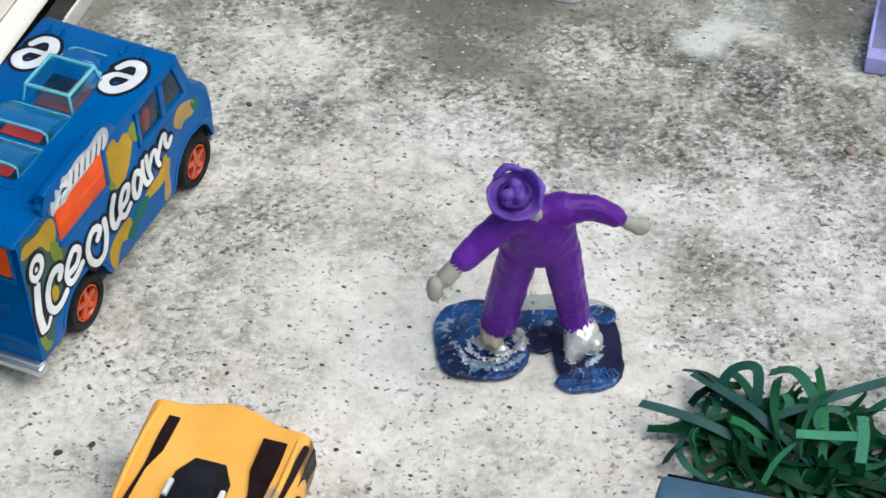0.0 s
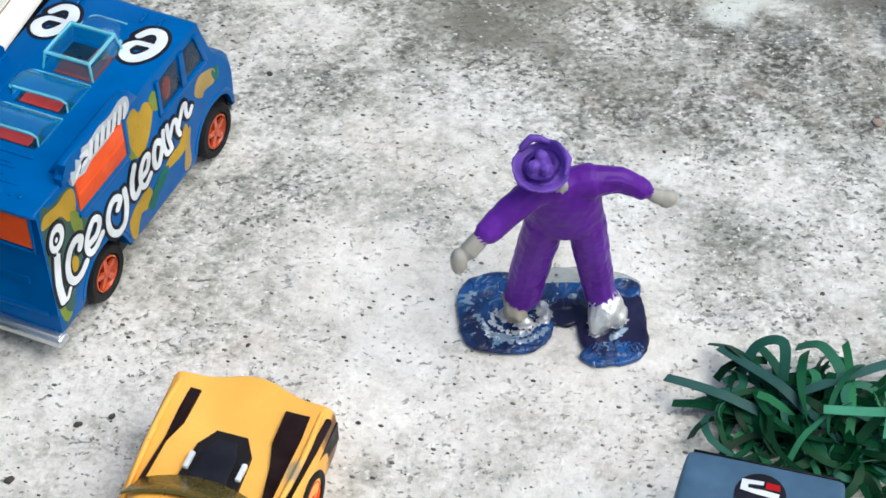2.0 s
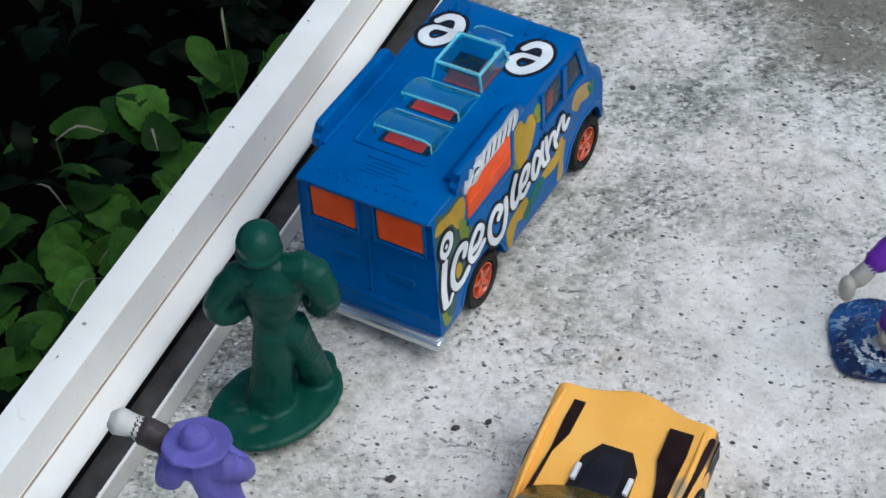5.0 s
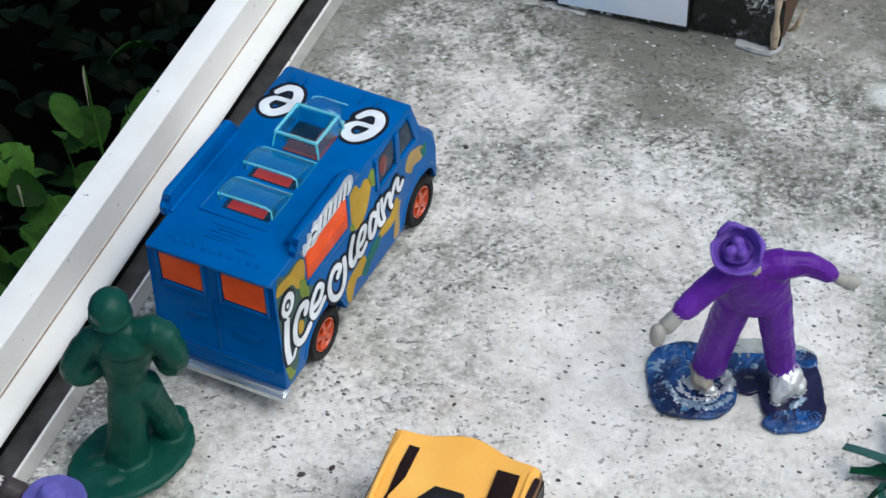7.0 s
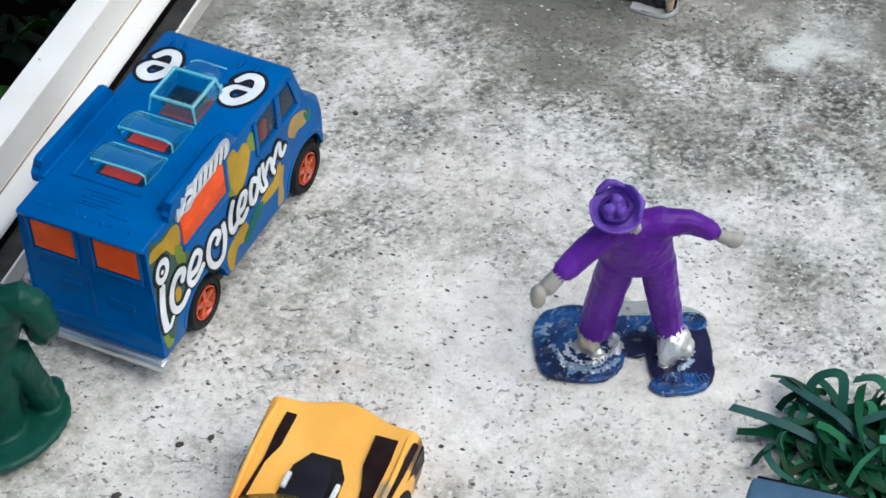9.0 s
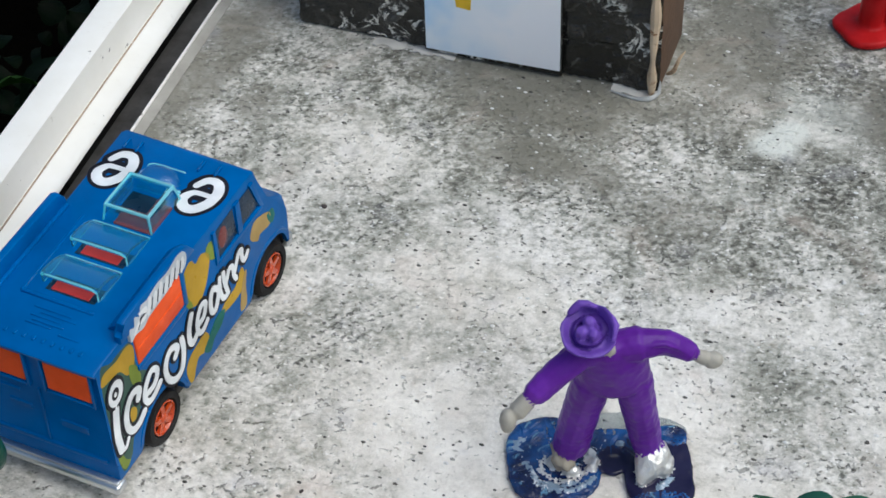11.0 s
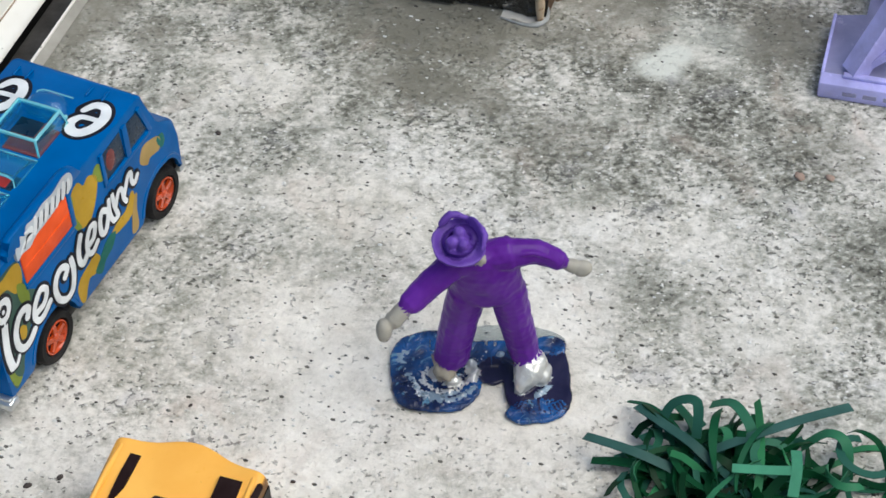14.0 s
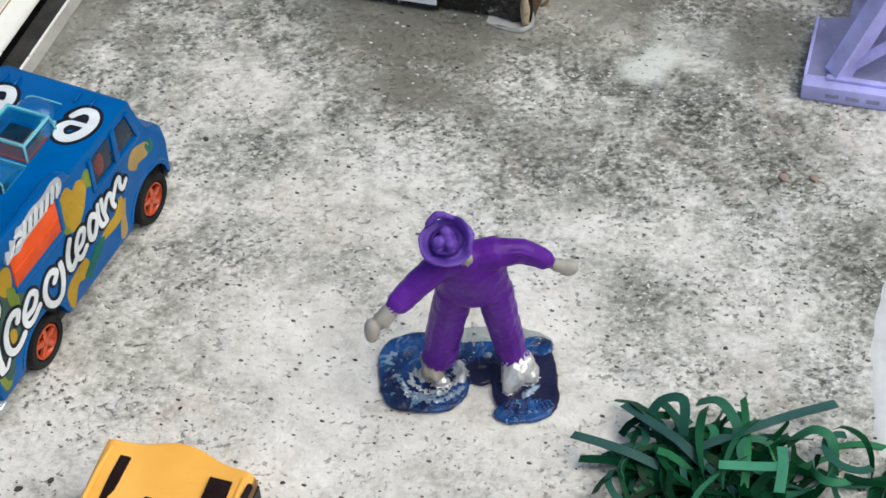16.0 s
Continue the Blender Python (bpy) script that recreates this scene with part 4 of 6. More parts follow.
    # cab windows, windscreen
    part("cab_window", prism(bmesh.new(), [(2.50, 2.66), (2.46, 3.36), (3.16, 3.40), (3.22, 2.70)], side, W - 0.2, W - 0.02, 0.02), WELL, t, "dark cab window")
    part("seat", ball(bmesh.new(), (W - 0.04, 2.72, 3.05), (0.04, 0.2, 0.3), 10), RED_DIM, t, "dark red seat behind the window")
    part("quarter_window", prism(bmesh.new(), [(3.42, 2.72), (3.40, 3.38), (3.80, 3.38), (4.06, 2.72)], side, W - 0.2, W - 0.015, 0.02), WELL, t)
    bm = bmesh.new()
    for o in ([(3.22, 2.6), (3.22, 3.44), (3.38, 3.44), (3.40, 2.6)], [(3.80, 3.44), (3.93, 3.44), (4.22, 2.6), (4.10, 2.6)], [(2.36, 2.6), (2.36, 3.44), (2.46, 3.44), (2.48, 2.6)]):
        prism(bm, o, side, W - 0.1, W + 0.01, 0.01)
    box(bm, W - 0.1, W + 0.02, 2.40, 4.15, 2.56, 2.66, 0.02)
    part("pillar", bm, BLUE, t)
    part("windscreen", prism(bmesh.new(), [(-1.15, 0.0), (1.15, 0.0), (1.05, 0.78), (-1.05, 0.78)], lambda u, v, d: (u, 4.34 - 0.345 * v + d, 2.70 + 0.94 * v), -0.02, 0.03, 0.01), BLACK, t)
    # bumpers, lamps
    bumper = part("rear_bumper", box(bmesh.new(), -1.5, 1.5, -1.88, -1.55, 0.40, 0.62, 0.07, 3), CHROME, t, "dull chrome rear bumper")
    part("step", box(bmesh.new(), -1.46, 1.46, -1.82, -1.6, 0.60, 0.68, 0.03), CHROME, bumper)
    part("front_bumper", box(bmesh.new(), -1.3, 1.3, 5.15, 5.42, 0.42, 0.72, 0.06), CHROME, t, "dull chrome front bumper")
    for x in (-0.95, 0.95):
        part("headlight", ball(bmesh.new(), (x, 5.24, 1.4), (0.22, 0.06, 0.22), 10), CHROME, t)
    for y in (0, 4.34):
        for s in (-1, 1):
            wheel(t, s * (W - 0.05), y, 0.6, 0.46, s, RIM, "black wheel with an orange rim")
    return t


van()


def car_shell(bm, stations):
    """Half-width, sill, belt and deck heights along the car, joined into a smooth shell."""
    rings = []
    for y, w, z0, zb, zt, tw, crown in stations:
        half = [(w * 0.86, z0), (w * 0.97, z0 + 0.06), (w, z0 + (zb - z0) * 0.5), (w * 0.985, zb), ((w + tw) / 2, (zb + zt) / 2 + 0.03), (tw, zt), (tw * 0.6, zt + crown * 0.75), (tw * 0.2, zt + crown)]
        rings.append([(x, y, z) for x, z in half] + [(-x, y, z) for x, z in reversed(half)])
    return loft(bm, rings)


def soften(ob, levels=2):
    s = ob.modifiers.new("smooth_skin", "SUBSURF")
    s.levels = s.render_levels = levels
    return ob


def on_deck(u, v, d):
    return (u, v, d)


def yellow_car():
    t = thing("toy_car", 4.72, -5.42, 0, 6.2, "chipped yellow toy sports car with black vents", "toy car")
    st = [(-3.7, 1.0, 0.3, 0.62, 0.72, 0.6, 0.03), (-3.55, 1.2, 0.26, 0.7, 0.84, 0.8, 0.04), (-2.6, 1.36, 0.24, 0.95, 1.08, 0.95, 0.06), (-1.6, 1.34, 0.24, 1.08, 1.2, 1.0, 0.05), (-0.4, 1.30, 0.24, 1.12, 1.3, 1.02, 0.02),
          (0.8, 1.34, 0.24, 1.18, 1.36, 1.05, 0.0), (1.9, 1.42, 0.24, 1.26, 1.4, 1.12, -0.04), (2.9, 1.42, 0.26, 1.3, 1.42, 1.16, -0.05), (3.45, 1.42, 0.34, 1.3, 1.43, 1.2, -0.03), (3.6, 1.42, 0.46, 1.28, 1.43, 1.22, -0.05), (3.64, 1.40, 0.55, 1.22, 1.40, 1.20, -0.06)]
    st = [(y if y < 2.9 else 2.9 + (y - 2.9) * 0.68, w * 1.075, z0, zb, zt, tw * 1.06, cr) for y, w, z0, zb, zt, tw, cr in st]
    bm = car_shell(bmesh.new(), st)
    for v in bm.verts:  # the tail bows out behind the engine, its corners rise into low fins
        k = min(1.0, max(0.0, (v.co.y - 1.9) / 1.5))
        mid = max(0.0, 1 - (v.co.x / 0.9) ** 2)
        if v.co.z > 1.0:
            v.co.z += 0.15 * k * mid + 0.14 * k * min(1.0, max(0.0, (abs(v.co.x) - 0.95) / 0.3))
        v.co.y += 0.34 * k ** 3 * mid
    soften(part("body", bm, YELLOW, t, smooth=60))
    # cabin and its glass
    cab = [(-1.9, 1.0, 1.1, 1.15, 1.2, 0.8, 0.02), (-1.2, 1.12, 1.1, 1.25, 1.55, 0.86, 0.04), (-0.4, 1.16, 1.1, 1.3, 1.84, 0.90, 0.05), (0.2, 1.18, 1.1, 1.3, 1.90, 0.92, 0.05), (0.62, 1.18, 1.1, 1.3, 1.86, 0.92, 0.05), (0.78, 1.16, 1.1, 1.28, 1.76, 0.92, 0.04)]
    soften(part("cabin", car_shell(bmesh.new(), cab), YELLOW, t, smooth=60))
    def glass(u, v, d):
        return (u, 0.62 + 0.66 * v - 0.22 * (u / 1.05) ** 2 + d * 0.6, 1.95 - 0.46 * v - 0.08 * (u / 1.05) ** 2 + d * 0.7)
    bm = bmesh.new()
    rows = [[bm.verts.new(glass(-1.06 + 2.12 * i / 14, v, d)) for i in range(15)] for v, d in ((-0.1, 0.0), (-0.05, 0.05), (1.0, 0.06), (1.1, 0.0))]
    for a, b in zip(rows, rows[1:]):
        for i in range(14):
            bm.faces.new((a[i], a[i + 1], b[i + 1], b[i]))
    part("rear_window", bm, OLIVE, t, "smoked olive rear window")
    for s in (-1, 1):
        part("side_window", prism(bmesh.new(), [(-1.2, 1.34), (-0.5, 1.74), (0.45, 1.80), (0.62, 1.36)], lambda u, v, d: (s * ((1.19 if s > 0 else 1.09) + d - 0.50 * (v - 1.3)), u, v), -0.1, 0.025, 0.02), BLACK, t)
        # long black vents beside the engine, tapering forward
        a, b = (0.70, 1.14) if s > 0 else (0.86, 1.06)
        o = [(s * a, 3.1), (s * b, 3.1), (s * (b + 0.02), 2.65), (s * b, 2.0), (s * 1.13, 0.9), (s * 1.06, 0.9), (s * (a + 0.16), 1.95), (s * (a + 0.02), 2.4)]
        part("vent", prism(bmesh.new(), o, lambda u, v, d: (u, v, d + 0.075 * max(0.0, (v - 1.9) / 1.2)), 1.2, 1.437), VENT, t, "black vent", 0)
        ridge = [(s * 1.30, 3.22, 1.50), (s * 1.33, 2.6, 1.47), (s * 1.31, 1.8, 1.42), (s * 1.24, 0.9, 1.38), (s * 1.17, 0.1, 1.36)]
        part("fender_ridge", tube(bmesh.new(), ridge, [0.05, 0.06, 0.055, 0.045, 0.03], 10), YELLOW, t)
        # dark flank stripe
        part("flank_stripe", prism(bmesh.new(), [(-2.0, 0.80), (-1.9, 0.86), (2.3, 1.12), (3.34, 1.24), (3.34, 0.80), (2.75, 0.84), (2.3, 0.98)], lambda u, v, d: (s * (1.40 + 0.035 * max(-1.0, u) + d), u, v), -0.08, 0.015, 0.0), BLACK, t)
        part("exhaust", cone(bmesh.new(), (s * 0.5, 3.3, 0.5), 0.1, 0.1, 0.2, 16, (-90, 0)), CHROME, t)
    # dark groove along the chipped shoulder
    def shoulder(u, v, d):
        z = 1.235 + 0.05 * max(0.0, min(1.0, (u + 0.4) / 1.2)) + 0.085 * max(0.0, min(1.0, (u - 0.8) / 2.1)) + 0.14 * max(0.0, min(1.0, (u - 1.9) / 1.5))
        return ((1.25 + 0.045 * (u + 0.4) + v), u, z + 0.05 - 0.32 * v + d)
    part("shoulder_groove", brush(bmesh.new(), [(-0.9, 0.02), (0.6, 0.02), (1.8, 0.03), (2.6, 0.05), (3.1, 0.06)], [0.015, 0.03, 0.035, 0.055, 0.05], shoulder, 0.0), VENT, t, "dark groove", 30)
    # engine well with its cover and pale side rails
    o = [(-0.56, 1.1), (0.56, 1.1), (0.50, 2.05), (0.28, 2.42), (-0.28, 2.42), (-0.50, 2.05)]
    well = part("engine_cover", prism(bmesh.new(), o, on_deck, 1.2, 1.43, 0.02), BLACK, t, "black six-sided engine cover", 0)
    part("cover_plate", prism(bmesh.new(), [(x * 0.62, 1.15 + (y - 1.1) * 0.8) for x, y in o], on_deck, 1.4, 1.50, 0.04), INK, well)
    for s in (-1, 1):
        part("rail", box(bmesh.new(), s * 0.47 - 0.045, s * 0.47 + 0.045, 1.48, 1.84, 1.40, 1.50, 0.02), WHITE_INK, well)
    part("tail_panel", box(bmesh.new(), -1.2, 1.2, 3.28, 3.42, 0.6, 1.05, 0.03), BLACK, t)
    for y in (-2.25, 2.1):
        for s in (-1, 1):
            wheel(t, s * 1.53, y, 0.58 if y > 0 else 0.52, 0.36, s, ORANGE, "black wheel with a bright orange rim")
    return t


yellow_car()


def slate_car():
    t = thing("toy_car", 13.46, -3.80, 0, 8.8, "slate blue toy car with a round badge on its tail", "toy car")
    st = [(-3.6, 1.1, 0.3, 0.7, 0.8, 0.8, 0.03), (-2.8, 1.36, 0.25, 0.95, 1.1, 1.0, 0.04), (-1.4, 1.38, 0.25, 1.1, 1.25, 1.05, 0.03), (0.4, 1.38, 0.25, 1.2, 1.35, 1.1, 0.02), (1.4, 1.42, 0.25, 1.28, 1.44, 1.18, 0.01), (2.4, 1.42, 0.25, 1.36, 1.5, 1.22, 0.0), (3.3, 1.38, 0.3, 1.42, 1.53, 1.26, 0.0), (3.74, 1.34, 0.4, 1.42, 1.53, 1.28, 0.0), (3.8, 1.30, 0.5, 1.3, 1.48, 1.24, 0.0)]
    soften(part("body", car_shell(bmesh.new(), st), SLATE, t, smooth=60))
    cab = [(-2.0, 0.95, 1.0, 1.14, 1.2, 0.8, 0.02), (-1.2, 1.0, 1.1, 1.6, 1.75, 0.86, 0.04), (0.2, 1.02, 1.1, 1.72, 1.88, 0.88, 0.04), (0.9, 1.05, 1.1, 1.6, 1.72, 0.95, 0.03), (1.5, 1.1, 1.1, 1.36, 1.46, 1.02, 0.01)]
    soften(part("cabin", car_shell(bmesh.new(), cab), SLATE, t, smooth=60))
    part("rear_window", prism(bmesh.new(), [(-0.95, 0.72), (0.95, 0.72), (1.0, 1.3), (-1.0, 1.3)], lambda u, v, d: (u, v, 1.80 - 0.47 * (v - 0.72) + d), -0.1, 0.03, 0.03), BLACK, t, "glossy black rear window")
    part("tail_lip", box(bmesh.new(), -1.22, 1.22, 3.765, 3.80, 1.38, 1.515, 0.012), BLACK, t, "glossy black lip along the tail")
    part("deck_seam", box(bmesh.new(), -1.12, 1.12, 2.02, 2.06, 1.45, 1.52, 0.01, 1), INK, t)
    part("deck_edge", box(bmesh.new(), -1.12, 1.12, 2.06, 2.10, 1.45, 1.535, 0.01, 1), SLATE, t)
    part("deck_marks", prism(bmesh.new(), [(-0.75, 1.35), (-0.55, 1.35), (-0.6, 1.6), (-0.5, 1.68), (-0.62, 1.72), (-0.66, 1.85)], top, 1.44, 1.51), INK, t, smooth=0)
    n = 30
    badge = part("badge", prism(bmesh.new(), [(0.0 + 0.42 * math.cos(2 * math.pi * q / n), 3.10 + 0.44 * math.sin(2 * math.pi * q / n)) for q in range(n)], top, 1.5, 1.545), INK, t, "round black badge with white and red blocks", 0)
    bm = bmesh.new()
    for o in ([(-0.34, 3.14), (-0.34, 3.36), (0.02, 3.38), (0.02, 3.30), (-0.22, 3.28), (-0.22, 3.2), (0.08, 3.2), (0.3, 3.18), (0.3, 2.86), (-0.1, 2.84), (-0.1, 2.92), (0.16, 2.94), (0.16, 3.08), (-0.1, 3.1)],):
        prism(bm, o, top, 1.54, 1.553)
    part("badge_block", bm, WHITE_INK, badge, smooth=0)
    part("badge_block", prism(bmesh.new(), [(0.06, 3.24), (0.06, 3.38), (0.28, 3.36), (0.3, 3.24)], top, 1.54, 1.553), RED, badge, smooth=0)
    for s in (-1, 1):
        part("wheel_arch", prism(bmesh.new(), [(1.4 + 0.66 * math.cos(math.pi * q / 12), 0.5 + 0.66 * math.sin(math.pi * q / 12)) for q in range(13)], lambda u, v, d: (s * (1.4 + d), u, v), -0.1, 0.035), BLACK, t)
    for y in (-2.3, 1.4):
        for s in (-1, 1):
            wheel(t, s * 1.47, y, 0.54, 0.36, s, CHROME, "black wheel with a metal rim")
    return t


slate_car()


# ---- figurines ----
def T(*a, **k):
    return lambda bm: tube(bm, *a, **k)


def B(*a, **k):
    return lambda bm: ball(bm, *a, **k)


def D(*a, **k):
    return lambda bm: disc(bm, *a, **k)


def E(*a, **k):
    return lambda bm: ovals(bm, *a, **k)


def K(*a, **k):
    return lambda bm: cone(bm, *a, **k)


sculpt("toy_soldier", [
    (E([(0.02, -0.14, 0.0, 1.33, 0.98, 42), (0.02, -0.14, 0.09, 1.38, 1.03, 42), (0.03, -0.13, 0.16, 1.30, 0.95, 42)]), 0), (B((-0.42, -0.72, 0.12), (0.42, 0.24, 0.12)), 0), (B((-0.62, -0.34, 0.12), (0.25, 0.2, 0.1)), 0),
    (T([(-0.06, -0.16, 0.1), (0.03, -0.05, 0.9), (0.12, 0.08, 1.8)], [0.46, 0.38, 0.36]), 0), (T([(0.74, 0.42, 0.1), (0.64, 0.30, 0.9), (0.42, 0.15, 1.8)], [0.32, 0.30, 0.36]), 0),
    (B((0.84, 0.64, 0.2), (0.26, 0.36, 0.16)), 0), (B((-0.14, 0.06, 0.2), (0.30, 0.42, 0.18)), 0),
    (E([(0.17, 0.10, 1.55, 0.36, 0.30), (0.16, 0.10, 2.1, 0.39, 0.33), (0.22, 0.06, 2.6, 0.50, 0.38), (0.30, 0.03, 3.1, 0.66, 0.40), (0.30, 0.02, 3.42, 0.62, 0.36), (0.22, 0.04, 3.66, 0.26, 0.26)]), 0),
    (T([(-0.24, 0.04, 3.32), (0.90, 0.04, 3.38)], [0.26, 0.34]), 0),
    (T([(-0.28, 0.04, 3.28), (-0.62, -0.02, 2.86), (-0.78, -0.04, 2.46), (-0.54, 0.02, 2.26), (-0.30, 0.22, 2.36)], [0.27, 0.25, 0.25, 0.22, 0.17]), 0),
    (T([(0.98, 0.04, 3.32), (1.16, 0.02, 2.78), (1.02, 0.22, 2.28), (0.72, 0.55, 2.3)], [0.32, 0.29, 0.24, 0.18]), 0),
    (T([(0.16, 0.05, 3.45), (0.13, 0.08, 3.75)], [0.25, 0.24]), 0),
    (B((0.12, 0.10, 3.96), (0.40, 0.44, 0.42)), 0), (B((0.12, 0.07, 3.84), (0.43, 0.47, 0.13)), 0),
    (T([(-0.9, 0.85, 2.2), (0.0, 0.9, 2.45), (1.1, 0.8, 2.5)], [0.12, 0.14, 0.13]), 0),
    (B((0.28, -0.28, 3.2), (0.42, 0.14, 0.26)), 0),
], [GREEN], at(-2.05, -4.08, 0, 28), "dark green moulded plastic toy soldier on a rounded base", "toy soldier", voxel=0.036, relax=2)

sculpt("toy_figure", [
    (K((0.18, 0, 4.0), 0.57, 0.54, 0.07, tilt=(-4, 0)), 0), (T([(0.18, 0, 4.03), (0.18, 0, 4.22)], [0.28, 0.25]), 0), (B((0.18, 0.0, 4.32), (0.1, 0.06, 0.06)), 0),
    (B((0.18, 0.02, 3.86), 0.22), 1),
    (T([(0.22, 0, 3.6), (0.36, 0, 2.9), (0.48, 0.02, 2.2)], [0.35, 0.37, 0.34], flat=0.7), 0),
    (T([(-0.12, 0.02, 3.42), (0.6, 0.0, 3.48)], [0.25, 0.26]), 0), (B((0.5, 0.02, 2.1), (0.40, 0.32, 0.2)), 0), (T([(0.2, -0.27, 2.9), (0.6, -0.29, 2.82)], [0.04, 0.05]), 0), (T([(0.25, -0.27, 2.25), (0.78, -0.27, 2.2)], [0.05, 0.04]), 0),
    (T([(0.18, -0.28, 2.75), (0.64, -0.3, 2.6)], [0.05, 0.05]), 0), (T([(0.15, -0.28, 2.45), (0.75, -0.29, 2.37)], [0.05, 0.05]), 0),
    (T([(-0.2, 0, 3.42), (-0.45, 0.12, 3.0), (-0.45, 0.5, 3.2)], [0.23, 0.21, 0.17]), 0),
    (T([(0.66, 0, 3.4), (0.74, 0.4, 2.9), (0.28, 0.75, 3.1)], [0.22, 0.19, 0.15]), 0),
    (T([(0.26, 0.02, 2.0), (0.02, 0.02, 1.2), (-0.1, 0.0, 0.3)], [0.26, 0.21, 0.17]), 1),
    (T([(0.64, 0.02, 2.0), (1.0, 0.05, 1.6), (1.25, 0.02, 1.0), (1.4, 0.0, 0.3)], [0.27, 0.23, 0.19, 0.16]), 1),
    (B((-0.1, -0.12, 0.16), (0.2, 0.34, 0.16)), 3), (B((1.42, -0.12, 0.16), (0.2, 0.34, 0.16)), 3), (D((0.02, -0.05, 0), (0.45, 0.45), 0.1, wob=0.04, seed=5), 3), (D((1.4, -0.05, 0), (0.4, 0.45), 0.1, wob=0.04, seed=6), 3), (T([(0.1, -0.1, 0.05), (1.3, -0.1, 0.05)], [0.08, 0.08]), 3),
    (T([(-0.36, 0.5, 3.2), (-0.6, 0.6, 3.42), (-0.85, 0.64, 3.56)], [0.15, 0.25, 0.25]), 4), (T([(-0.93, 0.66, 3.6), (-1.25, 0.72, 3.7)], [0.19, 0.24]), 5),
], [LAVENDER, LAVENDER_DIM, SKIN_GREY, CREAM, BROWN, PAPER], at(-0.57, -8.06, 0, 28), "lavender plastic toy gangster in a brimmed hat holding a dark gun", "toy figure", voxel=0.032, relax=2)

def swirl(cx, cy, r, a0, a1, z=0.115, squash=0.85, seed=0):
    rnd = random.Random(seed)
    return [(cx + r * rnd.uniform(0.88, 1.12) * math.cos(radians(a)), cy + r * squash * rnd.uniform(0.88, 1.12) * math.sin(radians(a)), z) for a in (a0 + (a1 - a0) * q / 6 for q in range(7))]


HAT_AT, HAT_UP = Vector((-0.40, -0.50, 4.30)), Vector((-0.16, -0.46, 0.87)).normalized()
HAT_U = Vector((1, 0, 0.18)).cross(HAT_UP).cross(HAT_UP).normalized() * -1
HAT_V = HAT_UP.cross(HAT_U)


def on_hat(r, a, h):
    return tuple(HAT_AT + HAT_U * r * math.cos(radians(a)) + HAT_V * r * math.sin(radians(a)) + HAT_UP * h)


